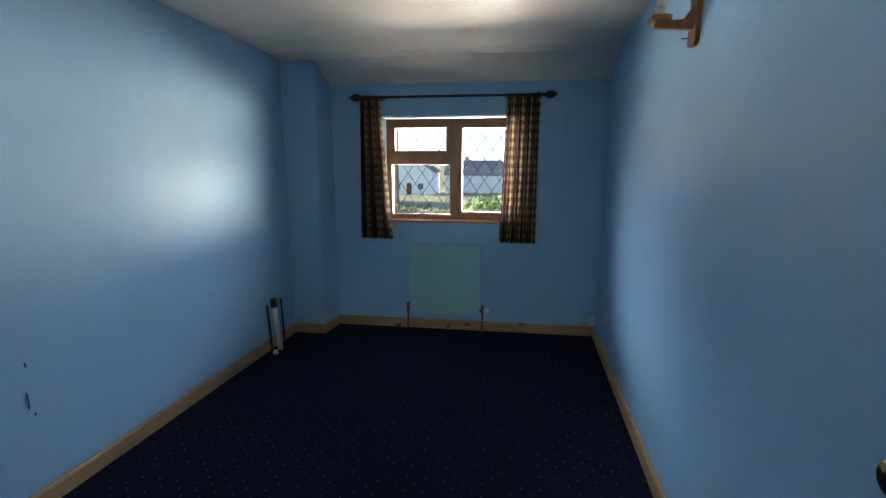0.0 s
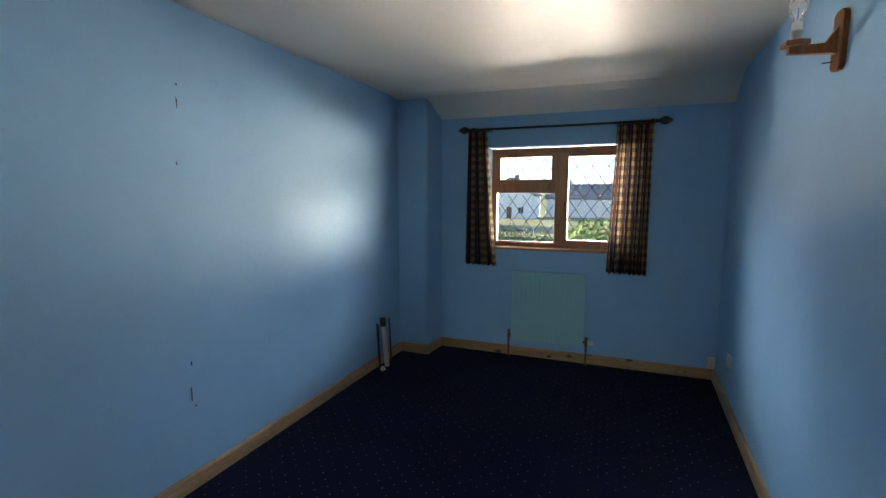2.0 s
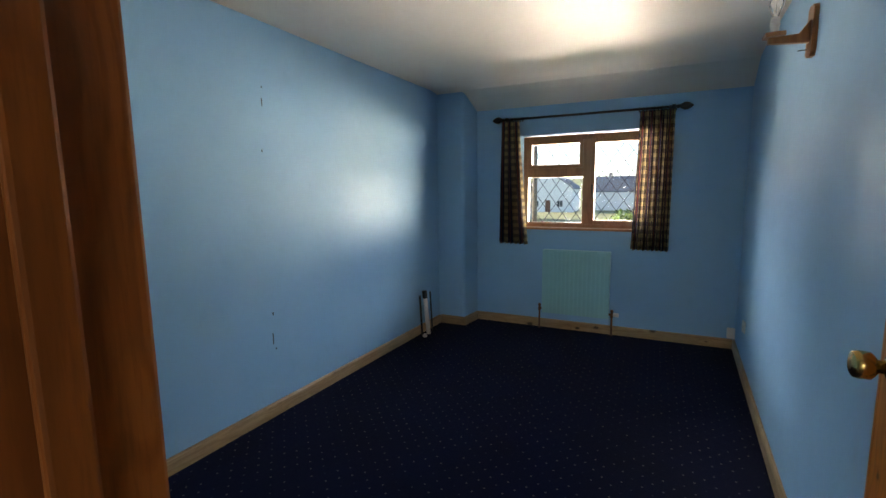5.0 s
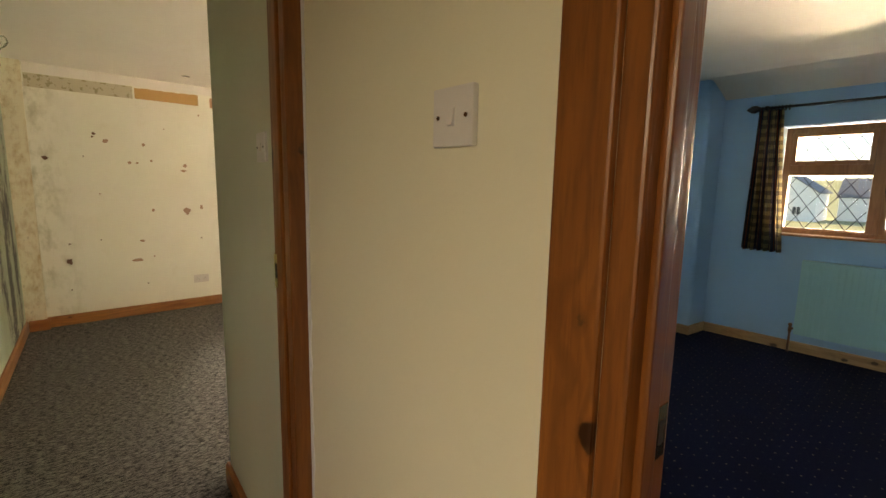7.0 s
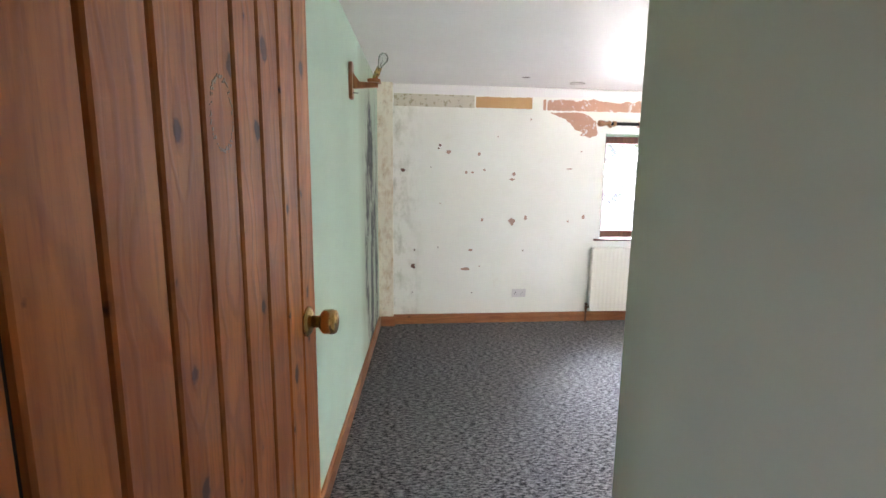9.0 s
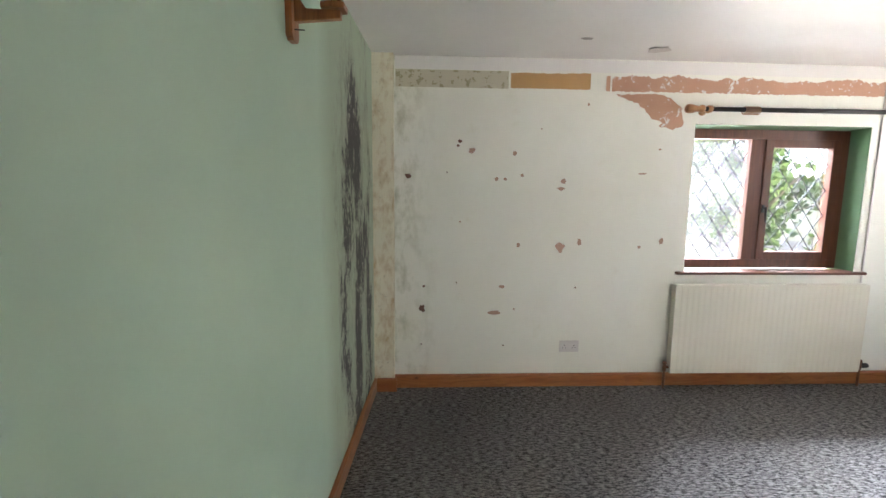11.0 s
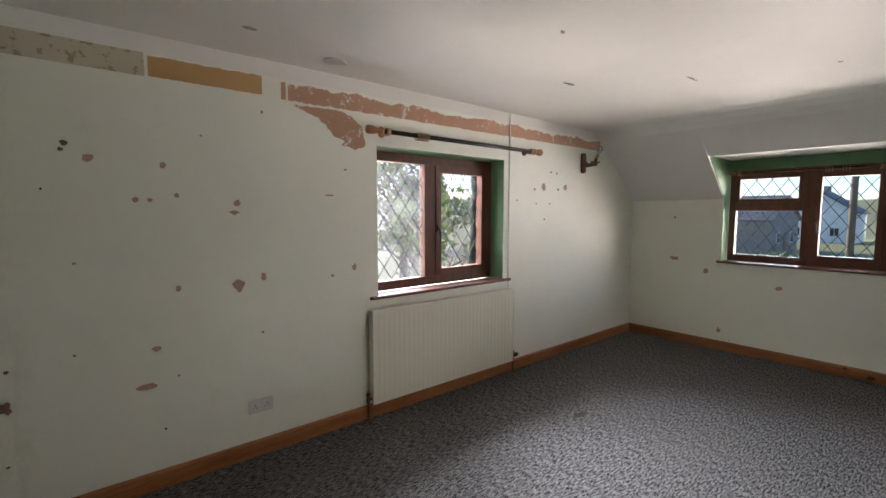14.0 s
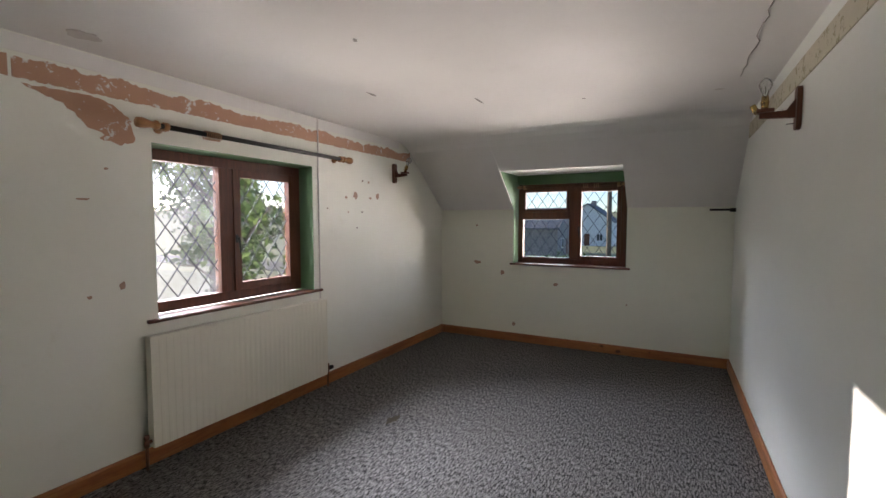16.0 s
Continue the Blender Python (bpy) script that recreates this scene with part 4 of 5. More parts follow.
# ---- doors ----
def door(name, label, m, w, knob_z, handed):
    """A boarded pine door. Local x from the hinge to the latch, the shown face at -y * handed."""
    ob = tagged(thing(name, label, "door", m), "", "", "", "structure")
    t, h = 0.04, 1.99
    part("core", made(box, 0.001, w - 0.001, -0.012, 0.012, 0.008, h + 0.005), M_DARK, ob, "dark grooves between the boards")
    n = 9
    for i in range(n):
        a, b = w * i / n, w * (i + 1) / n
        g = 0.005
        bm = bmesh.new()
        prism(bm, [(a + g * (i > 0), -0.012, 0.01), (a + g * (i > 0), -0.018, 0.01), (a + 0.007, -0.0215, 0.01), (b - 0.007, -0.0215, 0.01), (b - g * (i < n - 1), -0.018, 0.01), (b - g * (i < n - 1), -0.012, 0.01)], (0, 0, h - 0.01))
        prism(bm, [(a + g * (i > 0), 0.012, 0.01), (a + g * (i > 0), 0.018, 0.01), (a + 0.007, 0.0215, 0.01), (b - 0.007, 0.0215, 0.01), (b - g * (i < n - 1), 0.018, 0.01), (b - g * (i < n - 1), 0.012, 0.01)], (0, 0, h - 0.01))
        part("board", bm, M_PLANK, ob)
    part("edge_lipping", made(box, w - 0.001, w + 0.008, -0.02, 0.02, 0.01, h), M_PLANK, ob)
    for s in (-1, 1):
        bm = bmesh.new()
        kx = w - 0.06
        lathe(bm, (kx, s * 0.021, knob_z), (kx, s * 0.034, knob_z), [(0, 0.033), (0.3, 0.033), (0.7, 0.026), (1, 0.016)], 24)
        k = part("rose", bm, M_BRASS, ob, "brass rose")
        bm = bmesh.new()
        lathe(bm, (kx, s * 0.034, knob_z), (kx, s * 0.088, knob_z), [(0, 0.013), (0.25, 0.013), (0.35, 0.021), (0.45, 0.0265), (0.75, 0.0275), (0.92, 0.025), (0.96, 0.021), (0.97, 0.012), (1, 0.011)], 24)
        part("knob", bm, M_BRASS, k, "round worn brass door knob")
    bm = bmesh.new()
    lathe(bm, (w + 0.008, 0, knob_z), (w + 0.018, 0, knob_z), [(0, 0.009), (1, 0.006)])
    part("latch", bm, M_BRASS, ob, "brass latch")
    return ob


door("door_green_room", "knotty pine boarded door standing open, with a brass knob", pose(-0.535, -1.298, 0.0, 0, 0, 175.3), 0.802, 1.15, 1)
door("door_blue_room", "pine boarded door standing open against the blue wall", pose(1.288, -0.335, 0.0, 0, 0, 89.0), 0.86, 1.072, 1)


def frame_piece(name, label, pieces):
    ob = tagged(thing(name, label, "door frame"), "", "", "", "structure")
    for n, dims, m in pieces:
        part(n, made(box, *dims), m, ob, "", 0.004)
    return ob


f1 = frame_piece("door_frame_blue_room", "orange-stained pine door frame with worn edges", [
    ("architrave", (0.347, 0.4182, HALL - 0.016, HALL - 0.001, 0, 2.10), M_PINE_Z),
    ("architrave", (1.325, 1.395, HALL - 0.016, HALL - 0.001, 0, 2.10), M_PINE_Z),
    ("architrave", (0.416, 1.324, HALL - 0.016, HALL - 0.001, 2.035, 2.10), M_PINE_X),
    ("jamb", (0.4185, 0.452, HALL - 0.006, -0.376, 0, 2.03), M_PINE_Z),
    ("jamb", (1.295, 1.3145, HALL - 0.006, -0.376, 0, 2.03), M_PINE_Z),
    ("head", (0.4185, 1.3145, HALL - 0.006, -0.376, 2.031, 2.0395), M_PINE_X),
    ("stop", (0.4525, 0.464, HALL + 0.02, HALL + 0.055, 0, 2.02), M_PINE_Z),
    ("stop", (1.283, 1.2945, HALL + 0.02, HALL + 0.055, 0, 2.02), M_PINE_Z),
])
f2 = frame_piece("door_frame_green_room", "dark-stained pine door frame with rough edges", [
    ("architrave", (-0.399, -0.366, -0.534, HALL - 0.002, 0, 2.10), M_PINE_Z),
    ("architrave", (-0.399, -0.366, -1.375, -1.305, 0, 2.10), M_PINE_Z),
    ("architrave", (-0.399, -0.366, -1.304, -0.553, 2.035, 2.10), M_PINE_Y),
    ("jamb", (-0.525, -0.3995, -0.513, G1 - 0.0005, 0, 2.03), M_PINE_Z),
    ("jamb", (-0.514, -0.394, G0 + 0.0005, -1.275, 0, 2.03), M_PINE_Z),
    ("head", (-0.514, -0.394, G0, G1, 2.031, 2.0395), M_PINE_Y),
    ("stop", (-0.465, -0.425, -0.531, -0.5135, 0, 2.02), M_PINE_Z),
    ("stop", (-0.465, -0.425, -1.2745, -1.263, 0, 2.02), M_PINE_Z),
])
bm = bmesh.new()
box(bm, 0.4522, 0.4535, -0.412, -0.386, 1.05, 1.12)
part("strike_plate", bm, M_BRASS, f1, "worn brass strike plate")
# latch holes are thin blocks with the hole's shade as colour
part("latch_hole", made(box, 0.4536, 0.4541, -0.406, -0.392, 1.068, 1.10), M_DARK, f1)
part("strike_plate", made(box, -0.523, -0.500, -0.5155, -0.5132, 1.105, 1.195), M_BRASS, f2, "bent brass strike plate")
part("latch_hole", made(box, -0.517, -0.505, -0.5162, -0.5156, 1.13, 1.17), M_DARK, f2)


# rough filler beside the green room's frame
hallw = bpy.data.objects["wall_hall"]
random.seed(5)
bm = bmesh.new()
ws = [random.uniform(0.004, 0.014) for _ in range(61)]
for i in range(60):
    z0, z1 = 2.06 * i / 60, 2.06 * (i + 1) / 60
    hexa(bm, [(-0.3655, HALL - 0.004, z0), (-0.3655 + ws[i], HALL - 0.002, z0), (-0.3655 + ws[i], HALL + 0.002, z0), (-0.3655, HALL + 0.002, z0), (-0.3655, HALL - 0.004, z1), (-0.3655 + ws[i + 1], HALL - 0.002, z1), (-0.3655 + ws[i + 1], HALL + 0.002, z1), (-0.3655, HALL + 0.002, z1)])
part("filler_strip", bm, plain("white_filler", (0.74, 0.74, 0.74), 0.9, 0, 0.1, 60), hallw, "ragged white filler along the frame")
# residue of a sticker on the door
M_RESIDUE = plain("sticker_residue", (0.62, 0.43, 0.27), 0.6, 0, 0.25, 90)
bm = bmesh.new()
for i in range(110):
    a = 2 * math.pi * i / 110
    rr = random.uniform(0.9, 1.08)
    x, z = 0.405 + 0.030 * rr * math.cos(a), 1.535 + 0.046 * rr * math.sin(a)
    w = random.uniform(0.0006, 0.0016)
    if random.random() > 0.3:
        box(bm, x - w, x + w, -0.0222, -0.0212, z - w * 1.3, z + w * 1.3)
part("sticker_residue", bm, M_RESIDUE, bpy.data.objects["door_green_room"], "pale ring of sticker residue")


# ---- chipped paint, strips, scuffs ----
def ragged(rx, rz, n, rough=0.35):
    return [(rx * (1 + random.uniform(-rough, rough)) * math.cos(2 * math.pi * i / n), rz * (1 + random.uniform(-rough, rough)) * math.sin(2 * math.pi * i / n)) for i in range(n)]


west = bpy.data.objects["wall_green_west"]
north = bpy.data.objects["wall_green_north"]


def chip_w(y, z, ry, rz, m=M_CHIP):
    prism(bm := bmesh.new(), [(WEST - 0.001, y + a, z + b) for a, b in ragged(ry * 0.85, rz * 0.85, 11)], (0.0025, 0, 0))
    part("paint_chip", bm, m, west)


def chip_n(x, z, rx, rz, m=M_CHIP):
    prism(bm := bmesh.new(), [(x + a, NORTH + 0.001, z + b) for a, b in ragged(rx, rz, 9)], (0, -0.0025, 0))
    part("paint_chip", bm, m, north)


random.seed(12)
chip_w(-0.621, 1.810, 0.019, 0.013, M_CHIPD)
chip_w(-0.635, 1.780, 0.013, 0.010, M_CHIPD)
chip_w(-0.537, 1.747, 0.029, 0.020)
chip_w(-0.231, 1.734, 0.021, 0.017)
chip_w(-0.984, 1.567, 0.024, 0.022, M_CHIPD)
chip_w(-0.357, 1.550, 0.017, 0.014)
chip_w(-0.295, 1.551, 0.014, 0.010)
chip_w(-0.174, 1.577, 0.014, 0.014)
chip_w(0.111, 1.488, 0.031, 0.015)
chip_w(0.129, 1.539, 0.020, 0.022)
chip_w(-0.711, 1.594, 0.006, 0.007, M_CHIPD)
chip_w(0.124, 1.063, 0.039, 0.041)
chip_w(0.265, 1.103, 0.020, 0.030)
chip_w(-0.185, 1.074, 0.015, 0.022)
chip_w(-0.885, 0.606, 0.025, 0.031, M_CHIPD)
chip_w(-0.872, 0.771, 0.010, 0.010, M_CHIPD)
chip_w(-0.348, 0.571, 0.058, 0.019)
chip_w(-0.297, 0.769, 0.029, 0.014)
chip_w(-0.633, 0.799, 0.006, 0.007, M_CHIPD)
chip_w(-0.277, 0.319, 0.008, 0.007, M_CHIPD)
chip_w(0.250, 0.762, 0.008, 0.007, M_CHIPD)
chip_w(0.283, 2.076, 0.008, 0.014)
chip_w(-0.045, 1.903, 0.007, 0.007)
chip_w(0.706, 1.599, 0.035, 0.008)
chip_w(0.877, 1.108, 0.018, 0.028)
chip_w(0.711, 1.066, 0.013, 0.011)
chip_w(0.817, 1.773, 0.013, 0.008)
chip_w(-0.203, 0.599, 0.008, 0.008)
chip_w(-0.889, 0.333, 0.007, 0.007, M_CHIPD)
chip_w(-0.613, 1.244, 0.010, 0.006)
chip_w(2.964, 1.735, 0.038, 0.037)
chip_w(3.320, 1.744, 0.034, 0.033)
chip_w(3.198, 1.718, 0.019, 0.018)
chip_w(2.823, 1.709, 0.018, 0.018)
chip_w(2.567, 1.600, 0.012, 0.009, M_CHIPD)
chip_w(3.073, 1.886, 0.013, 0.009, M_CHIPD)
chip_w(3.171, 1.880, 0.020, 0.014)
chip_w(2.981, 1.420, 0.013, 0.009, M_CHIPD)
chip_w(2.850, 1.572, 0.013, 0.009)
chip_w(3.059, 1.575, 0.013, 0.009, M_CHIPD)
chip_n(-4.245, 0.965, 0.056, 0.021)
chip_n(-3.910, 0.847, 0.026, 0.027)
chip_n(-3.243, 0.739, 0.032, 0.018)
chip_n(-3.755, 0.214, 0.019, 0.026)
chip_n(-2.459, 0.562, 0.008, 0.011)
chip_n(-4.259, 1.434, 0.014, 0.013)


def strip(name, y0, y1, z0, z1, m, rag, label, jag=0.0):
    n = max(8, int((y1 - y0) / 0.014))
    ys = [y0 + (y1 - y0) * i / n for i in range(n + 1)]
    slow = [noise.noise(Vector((y * 5.0, z1, 0))) + 0.6 * noise.noise(Vector((y * 17.0, z1, 3))) for y in ys]
    top = [(WEST - 0.001, y, z1 + rag * (k - 0.4) + random.uniform(-rag, rag) * 0.25) for y, k in zip(ys, slow)]
    bot = [(WEST - 0.001, y, z0 + random.uniform(-rag * 0.12, rag * 0.2)) for y in ys]
    bm = bmesh.new()
    for i in range(n):
        if jag and min(i, n - 1 - i) < 3 and random.random() < jag:
            continue
        a = [bot[i], bot[i + 1], top[i + 1], top[i]]
        hexa(bm, a + [(p[0] + 0.003, p[1], p[2]) for p in a])
    part(name, bm, m, west, label)


def torn(outline, step=0.018, rough=0.007):
    """A rough closed outline: each side is split and its points shifted a little."""
    pts = []
    for (ya, za), (yb, zb) in zip(outline, outline[1:] + outline[:1]):
        k = max(1, int(math.hypot(yb - ya, zb - za) / step))
        for q in range(k):
            f = q / k
            pts.append((ya + (yb - ya) * f + random.uniform(-rough, rough), za + (zb - za) * f + random.uniform(-rough, rough)))
    return pts


strip("white_band", -1.075, 3.72, 2.292, CEIL_G - 0.001, M_CEIL_G, 0.0, "white painted band under the ceiling")
strip("faded_border", -1.072, -0.29, 2.172, 2.288, M_STRIP_F, 0.001, "faded patterned wallpaper border")
strip("ochre_strip", -0.288, 0.33, 2.176, 2.284, M_STRIP_O, 0.012, "ochre strip of bare backing paper", 0.6)
strip("plaster_strip", 0.40, 3.965, 2.168, 2.278, M_STRIP_P, 0.03, "pink bare plaster strip with flaking paint", 0.3)
PATCH = [(0.48, 2.145), (0.60, 2.155), (0.76, 2.16), (0.88, 2.125), (0.955, 2.06), (0.965, 1.985), (0.975, 1.945), (0.90, 1.915), (0.80, 1.93), (0.815, 1.96), (0.745, 1.985), (0.70, 2.035), (0.645, 2.085), (0.56, 2.115)]
prism(bm := bmesh.new(), [(WEST - 0.001, y, z) for y, z in torn(PATCH)], (0.003, 0, 0))
part("peeled_patch", bm, M_STRIP_P, west, "peeled patch of pink plaster")
ob = thing("cable_trunking", "thin white cable trunking down the wall", "cable trunking", pose(WEST, 2.455, 0))
part("trunking", made(box, 0, 0.008, -0.006, 0.006, 0.80, CEIL_G - 0.001), M_WHITE, ob, "", 0.002)

east = bpy.data.objects["wall_between_rooms"]
n = 60
bm = bmesh.new()
for i in range(n):
    a, b = -0.3 + 4.3 * i / n, -0.3 + 4.3 * (i + 1) / n
    hexa(bm, [(x_east(a) + 0.002, a, 2.17), (x_east(b) + 0.002, b, 2.17), (x_east(b) + 0.002, b, 2.285), (x_east(a) + 0.002, a, 2.285), (x_east(a) - 0.003, a, 2.17), (x_east(b) - 0.003, b, 2.17), (x_east(b) - 0.003, b, 2.285), (x_east(a) - 0.003, a, 2.285)])
part("faded_border", bm, M_STRIP_F, east, "faded patterned wallpaper border")

# cracks in the blue wall's paint
for y, z, ln in ((1.39, 2.03, 0.012), (1.385, 1.95, 0.05), (1.37, 0.66, 0.02), (1.36, 0.50, 0.06), (1.365, 1.66, 0.012), (1.38, 0.43, 0.012)):
    prism(bm := bmesh.new(), [(x_left(y) - 0.001, y + a * 0.006 / 0.01, z + b * ln * 0.55 / 0.01) for a, b in ragged(0.005, 0.01, 8, 0.5)], (0.0025, 0, 0))
    part("paint_crack", bm, M_SCUFF, east)

# ceiling marks in the green room
ceil = bpy.data.objects["ceiling_green_room"]
M_CSTAIN = plain("ceiling_stain", (0.71, 0.675, 0.64), 0.9, 0, 0.1, 30)
M_CRACK = plain("ceiling_crack", (0.38, 0.36, 0.34), 0.9)
for x, y, rx, ry in ((-4.52, 0.63, 0.05, 0.07), (-4.35, 0.1, 0.012, 0.03), (-3.9, 2.1, 0.01, 0.06), (-3.3, 2.6, 0.008, 0.07), (-2.6, 2.9, 0.012, 0.012), (-1.75, 3.1, 0.03, 0.02), (-3.4, 1.3, 0.008, 0.012)):
    prism(bm := bmesh.new(), [(x + a, y + b, CEIL_G - 0.001) for a, b in ragged(rx, ry, 12)], (0, 0, 0.012))
    part("ceiling_mark", bm, M_CSTAIN if rx > 0.02 else M_CRACK, ceil)
bm = bmesh.new()
pts = [(-1.642 + random.uniform(-0.012, 0.012), 1.2 + 1.65 * i / 22) for i in range(23)]
for (xa, ya), (xb, yb) in zip(pts, pts[1:]):
    hexa(bm, [(xa - 0.002, ya, CEIL_G - 0.001), (xa + 0.002, ya, CEIL_G - 0.001), (xb + 0.002, yb, CEIL_G - 0.001), (xb - 0.002, yb, CEIL_G - 0.001), (xa - 0.002, ya, CEIL_G + 0.012), (xa + 0.002, ya, CEIL_G + 0.012), (xb + 0.002, yb, CEIL_G + 0.012), (xb - 0.002, yb, CEIL_G + 0.012)])
part("ceiling_crack", bm, M_CRACK, ceil)

# black hook in the far corner
ob = thing("wall_hook", "short black metal rail end in the corner", "hook", pose(x_east(4.66), 4.66, 1.60))
part("arm", made(box, -0.22, 0, -0.012, 0.012, -0.014, 0.008), M_BLACK, ob, "", 0.003)
part("tip", made(box, -0.05, -0.001, -0.02, 0.02, -0.025, 0.012), M_BLACK, ob, "", 0.003)

# offcuts leaning in the blue room
ob = thing("plastic_pipe_offcut", "white plastic pipe with a black cap leaning on the wall", "pipe", pose(-1.115, 3.17, 0.0))
part("pipe", made(rod, (0, 0, 0.002), (-0.045, 0.02, 0.36), 0.021, 16), M_WHITE, ob)
part("cap", made(rod, (-0.0448, 0.0198, 0.355), (-0.053, 0.0235, 0.43), 0.025, 16), M_BLACK, ob, "black rubber cap")
ob = thing("curtain_rail_offcut", "thin dark metal rod leaning on the wall", "rod", pose(-1.125, 3.27, 0.0))
part("rod", made(rod, (0, 0, 0.002), (-0.035, 0.03, 0.40), 0.008), M_BLACK, ob)
ob = thing("pipe_stub", "dark capped pipe stub beside the skirting", "pipe", pose(-1.15, 3.1, 0.0))
part("pipe", made(rod, (0, 0, 0.002), (-0.02, 0.0, 0.40), 0.010), M_BLACK, ob)
ob = thing("plastic_fitting", "small white plastic fitting on the carpet", "fitting", pose(-1.11, 3.08, 0.0))
part("body", made(lathe, (0, 0, 0.001), (0, 0, 0.03), [(0, 0.022), (0.5, 0.022), (0.6, 0.016), (1, 0.014)]), M_WHITE, ob)

# brown stain on the grey carpet
prism(bm := bmesh.new(), [(-3.81 + a, 2.19 + b, -0.001) for a, b in ragged(0.035, 0.06, 16, 0.5)], (0, 0, 0.003))
part("carpet_stain", bm, plain("carpet_stain_brown", (0.075, 0.06, 0.035), 0.95, 0, 0.3, 80), bpy.data.objects["floor_green_room"], "brown stain in the carpet")

# ---- outdoors ----
GROUND = -2.7
bm = bmesh.new()
bmesh.ops.create_grid(bm, x_segments=60, y_segments=60, size=600)
for v in bm.verts:
    r = math.hypot(v.co.x, v.co.y)
    v.co.z = GROUND + max(0, r - 120) * 0.03 + (noise.noise(v.co * 0.006) * 14 * min(1, max(0, r - 110) / 200))
for f in bm.faces:
    f.smooth = True
struct("ground", bm, M_HILL, "rough pasture rising to low green hills", "ground")
struct("garden", made(box, -60, 60, -30, 22, GROUND - 0.2, GROUND + 0.03), M_GRASS, "rough garden grass round the house", "grass")
struct("road", made(box, -120, 120, 26, 32, GROUND - 0.2, GROUND + 0.05), M_TAR, "narrow asphalt lane", "road")


def house(label, x, y, w, d, h, roof, turn, wall):
    ob = thing("house", label, "house", pose(x, y, GROUND, 0, 0, turn))
    bm = bmesh.new()
    box(bm, -w / 2, w / 2, -d / 2, d / 2, -0.5, h)
    prism(bm, [(-w / 2, -d / 2, h), (w / 2, -d / 2, h), (0, -d / 2, h + roof)], (0, d, 0))
    part("wall", bm, wall, ob)
    for s in (-1, 1):
        bm = bmesh.new()
        e = Vector((s * (w / 2 + 0.35), 0, h - 0.35 * roof / (w / 2)))
        prism(bm, [(0, -d / 2 - 0.3, h + roof + 0.02), (e.x, -d / 2 - 0.3, e.z + 0.02), (e.x, -d / 2 - 0.3, e.z + 0.2), (0, -d / 2 - 0.3, h + roof + 0.22)], (0, d + 0.6, 0))
        part("roof", bm, M_SLATE, ob)
    part("chimney", made(box, -0.4, 0.4, d * 0.2, d * 0.2 + 0.7, h + roof - 0.5, h + roof + 0.9), M_STONEW, ob)
    for zx in (-w / 4, w / 4):
        for zz in (0.9, 3.4):
            if zz + 1.2 < h + 0.2:
                wd = part("window", made(box, zx - 0.55, zx + 0.55, -d / 2 - 0.04, -d / 2 + 0.02, zz, zz + 1.2), M_WHITE, ob)
                for px in (-0.24, 0.24):
                    part("pane", made(box, zx + px - 0.21, zx + px + 0.21, -d / 2 - 0.05, -d / 2 - 0.041, zz + 0.08, zz + 1.12), M_DARKGLASS, wd)
    part("door", made(box, -0.45, 0.45, -d / 2 - 0.05, -d / 2 + 0.02, 0.05, 2.1), M_FRAME, ob)
    return ob


house("white rendered gabled house with a slate roof", -16.5, 84, 8.5, 9, 4.2, 3.0, 0, M_RENDER)
house("white rendered house with a slate roof, side on", -4, 92, 8, 14, 3.6, 2.6, 90, M_RENDER)
house("grey stone house with a slate roof", -21, 58, 9, 12, 3.4, 2.4, 88, M_STONEW)
house("white rendered bungalow with a slate roof", 14, 80, 8, 13, 3.4, 2.6, 90, M_RENDER)
house("pale rendered house with a slate roof", 34, 75, 8, 12, 4.0, 2.6, 90, M_RENDER)


def leafy(bm, spots, size, count):
    """Many small tilted leaves strewn through a few soft lumps."""
    for c, r in spots:
        for _ in range(count):
            d = Vector((random.gauss(0, 1), random.gauss(0, 1), random.gauss(0, 1))).normalized() * random.uniform(0.55, 1.0) ** 0.6
            p = Vector(c) + Vector((d.x * r[0], d.y * r[1], d.z * r[2]))
            a = Vector((random.uniform(-1, 1), random.uniform(-1, 1), random.uniform(-1, 1))).normalized() * size * random.uniform(0.6, 1.3)
            b = a.cross(d).normalized() * size * 0.6
            q = [bm.verts.new(p + w) for w in (-a, b * 0.9, a, -b * 0.9)]
            bm.faces.new(q)


def hedge(label, x0, x1, y, h, wd):
    bm = bmesh.new()
    n = int((x1 - x0) / 1.0)
    leafy(bm, [((x0 + (x1 - x0) * (i + 0.5) / n, y + random.uniform(-0.2, 0.2), GROUND + h * 0.5), (0.9, wd, h * random.uniform(0.5, 0.62))) for i in range(n)], 0.16, 260)
    ob = thing("hedge", label, "hedge", None)
    part("leaves", bm, M_HEDGE, ob)
    part("stems", made(box, x0, x1, y - wd * 0.35, y + wd * 0.35, GROUND - 0.1, GROUND + h * 0.85), M_HEDGE, ob)


hedge("clipped dark green garden hedge", -26, -1, 23, 2.4, 0.8)
hedge("rough green hedge along the lane", 1, 26, 24, 2.2, 0.8)


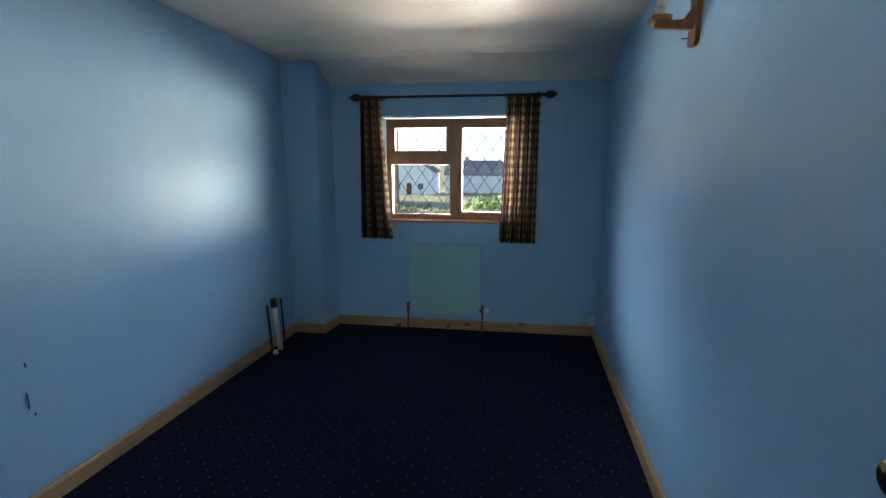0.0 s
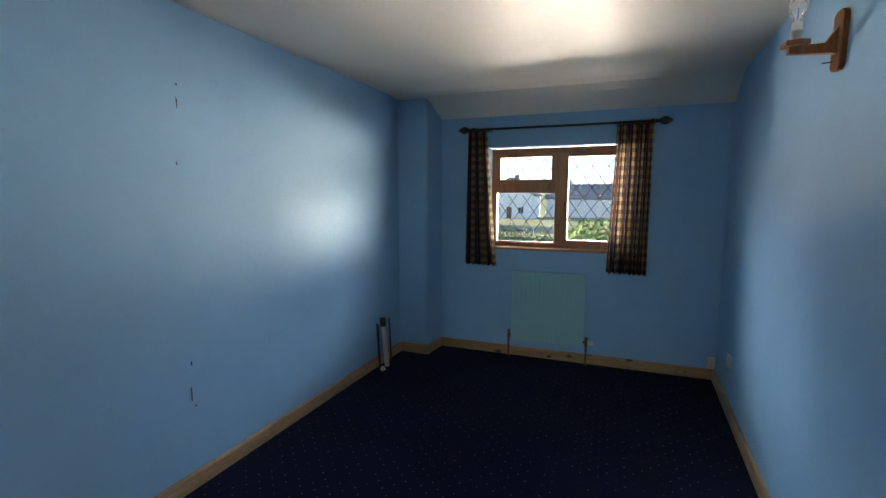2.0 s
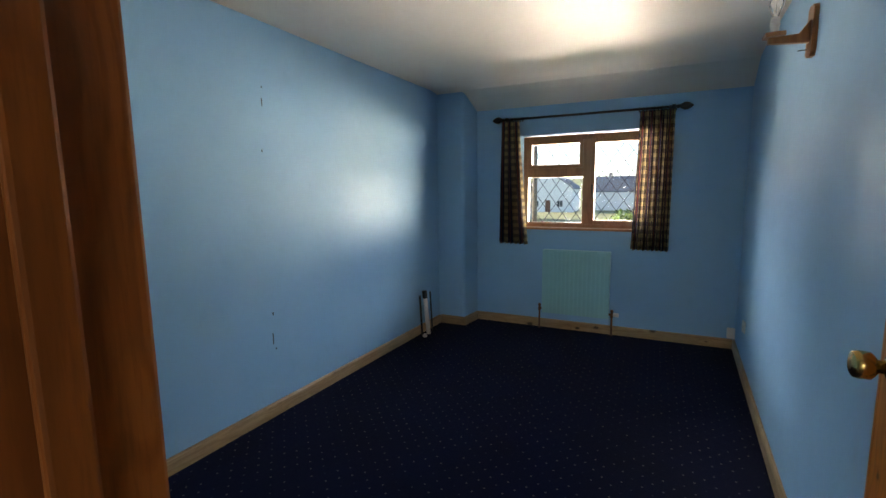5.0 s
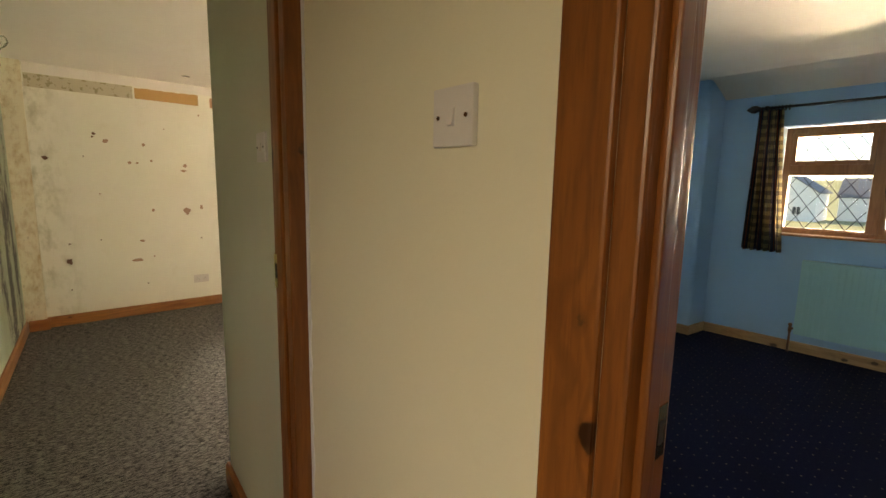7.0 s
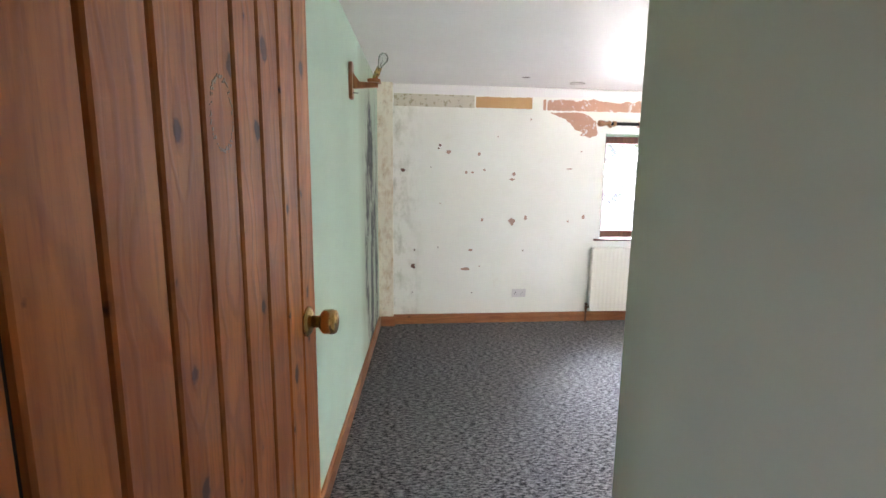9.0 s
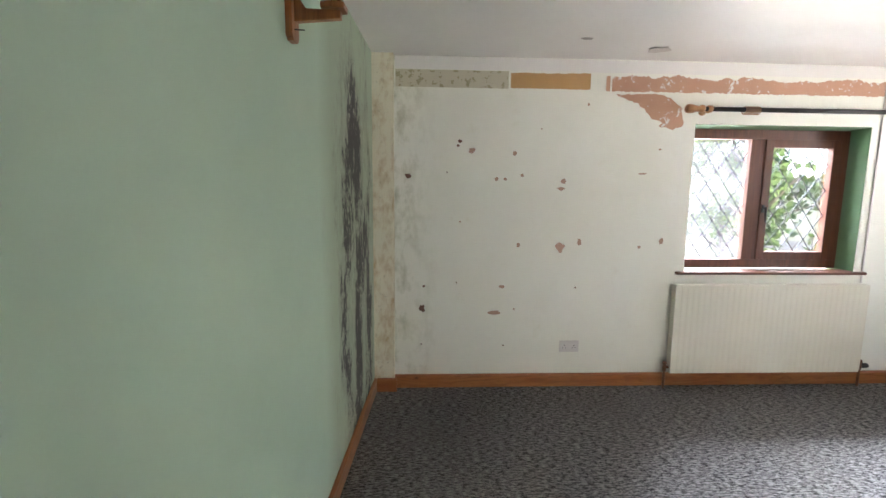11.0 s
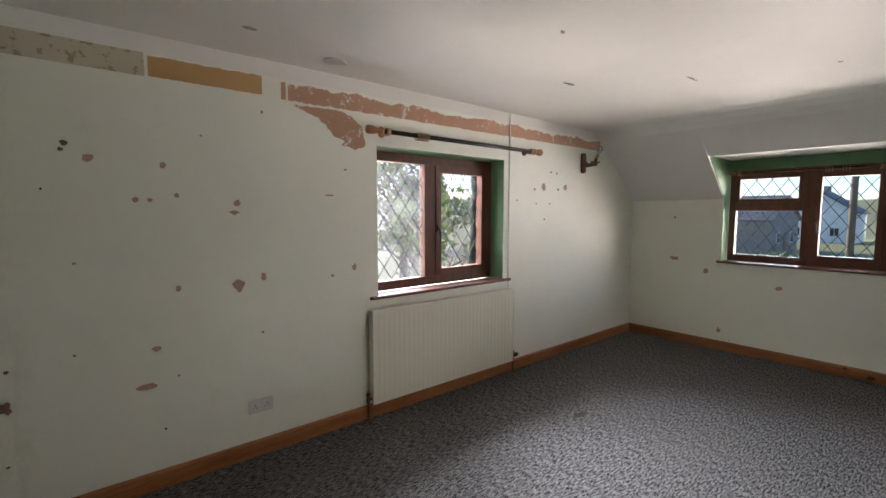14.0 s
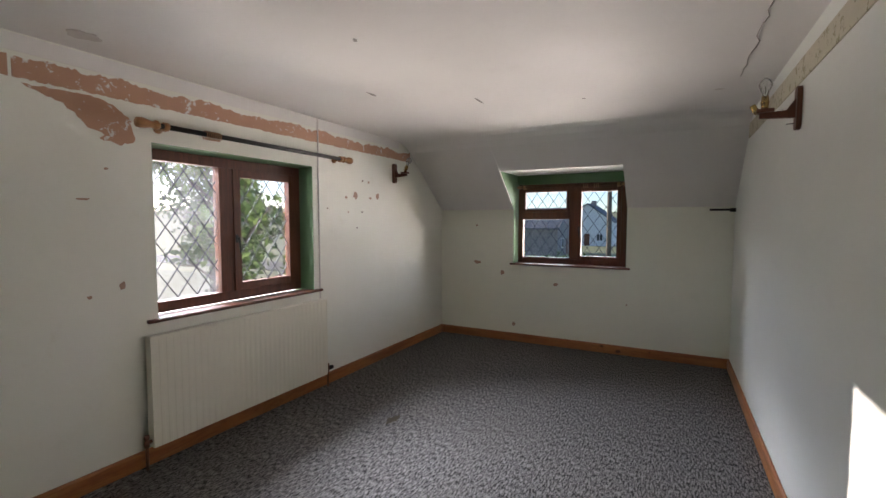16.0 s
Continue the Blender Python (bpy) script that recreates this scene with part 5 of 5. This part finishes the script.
def tree(label, x, y, h, crown, leaf, seed, leaves=500, size=0.13):
    random.seed(seed)
    ob = thing("tree", label, "tree", pose(x, y, GROUND))
    bm = bmesh.new()
    lathe(bm, (0, 0, -0.2), (0.3, 0.1, h * 0.75), [(0, 0.32), (0.1, 0.24), (0.5, 0.17), (1, 0.07)], 10)
    tips = []
    for i in range(22):
        s = random.uniform(0.25, 0.95)
        p = Vector((0.3 * s, 0.1 * s, h * 0.75 * s))
        a = random.uniform(0, 6.28)
        q = p + Vector((math.cos(a) * crown * random.uniform(0.5, 1), math.sin(a) * crown * random.uniform(0.5, 1), h * random.uniform(0.1, 0.28)))
        lathe(bm, p, q, [(0, 0.07), (0.5, 0.045), (1, 0.015)], 6)
        tips.append(q)
        for _ in range(3):
            e = p.lerp(q, random.uniform(0.4, 0.9))
            w = e + Vector((random.uniform(-1, 1), random.uniform(-1, 1), random.uniform(0.1, 0.9))) * crown * 0.45
            lathe(bm, e, w, [(0, 0.025), (1, 0.006)], 5)
            tips.append(w)
    part("trunk", bm, M_BARK, ob)
    if leaves:
        bm = bmesh.new()
        for s in range(26):
            c = (0.3 * s / 26 + random.uniform(-0.2, 0.2), 0.1, 0.3 + h * 0.7 * s / 26)
            leafy(bm, [(c, (0.5, 0.5, 0.4))], size, leaves // 14)
        for q in tips[::2]:
            leafy(bm, [(tuple(q), (0.45, 0.45, 0.4))], size, leaves // 22)
        part("crown", bm, leaf, ob, "ivy leaves over the bare limbs")
    return ob


tree("tall ivy-clad tree with bare limbs", -13.5, 8.2, 8.5, 2.0, M_LEAF, 3, 700)
tree("bare-limbed tree with ivy on its trunk", -17, 10.5, 7.5, 2.2, M_LEAF, 5, 500)
tree("tall dark evergreen tree in the garden", -24, 9.0, 10, 2.2, M_HEDGE, 8, 1600, 0.2)
tree("leafless winter tree in the garden", -21, 12.5, 8, 2.6, M_LEAF, 11, 120)
random.seed(21)
ob = thing("bush", "broad rounded green garden bush", "bush", pose(0.3, 15, GROUND))
bm = bmesh.new()
leafy(bm, [((0, 0, 1.6), (1.7, 1.5, 1.9)), ((1.2, 0.3, 1.2), (1.2, 1.2, 1.4)), ((-1.1, 0.2, 1.1), (1.1, 1.1, 1.3))], 0.12, 2200)
part("leaves", bm, M_LEAF, ob)
part("stems", made(lathe, (0, 0, 0), (0, 0, 1.9), [(0, 0.12), (0.5, 0.3), (1, 0.1)]), M_BARK, ob)
ob = thing("utility_pole", "weathered wooden utility pole by the lane", "utility pole", pose(-5.4, 24.8, GROUND))
part("pole", made(lathe, (0, 0, -0.2), (0, 0, 8), [(0, 0.15), (1, 0.11)]), M_BARK, ob)
part("crossarm", made(box, -0.8, 0.8, -0.05, 0.05, 7.4, 7.52), M_BARK, ob)


def car(label, x, y, turn, paint):
    ob = thing("car", label, "car", pose(x, y, GROUND + 0.06, 0, 0, turn))
    bm = bmesh.new()
    prism(bm, [(-2.0, -0.8, 0.3), (2.0, -0.8, 0.3), (2.05, -0.8, 0.7), (1.2, -0.8, 0.88), (0.6, -0.8, 1.38), (-1.2, -0.8, 1.42), (-1.9, -0.8, 0.95), (-2.05, -0.8, 0.6)], (0, 1.6, 0))
    part("body", bm, paint, ob, "", 0.05)
    for s in (-0.805, 0.795):
        part("side_window", made(prism, [(-1.5, s, 0.92), (0.9, s, 0.92), (0.55, s, 1.3), (-1.15, s, 1.33)], (0, 0.012, 0)), M_DARKGLASS, ob)
        for cx in (-1.25, 1.25):
            part("wheel", made(rod, (cx, s - 0.02, 0.3), (cx, s + 0.03, 0.3), 0.31, 20), M_TYRE, ob)
    return ob


car("blue parked car on the grass", -20, 6.2, 20, M_CARBLUE)
car("white parked car beside the lane", -5.8, 20, 5, M_CARWHITE)
car("white parked car by the hedge", -9.5, 20.5, 8, M_CARWHITE)
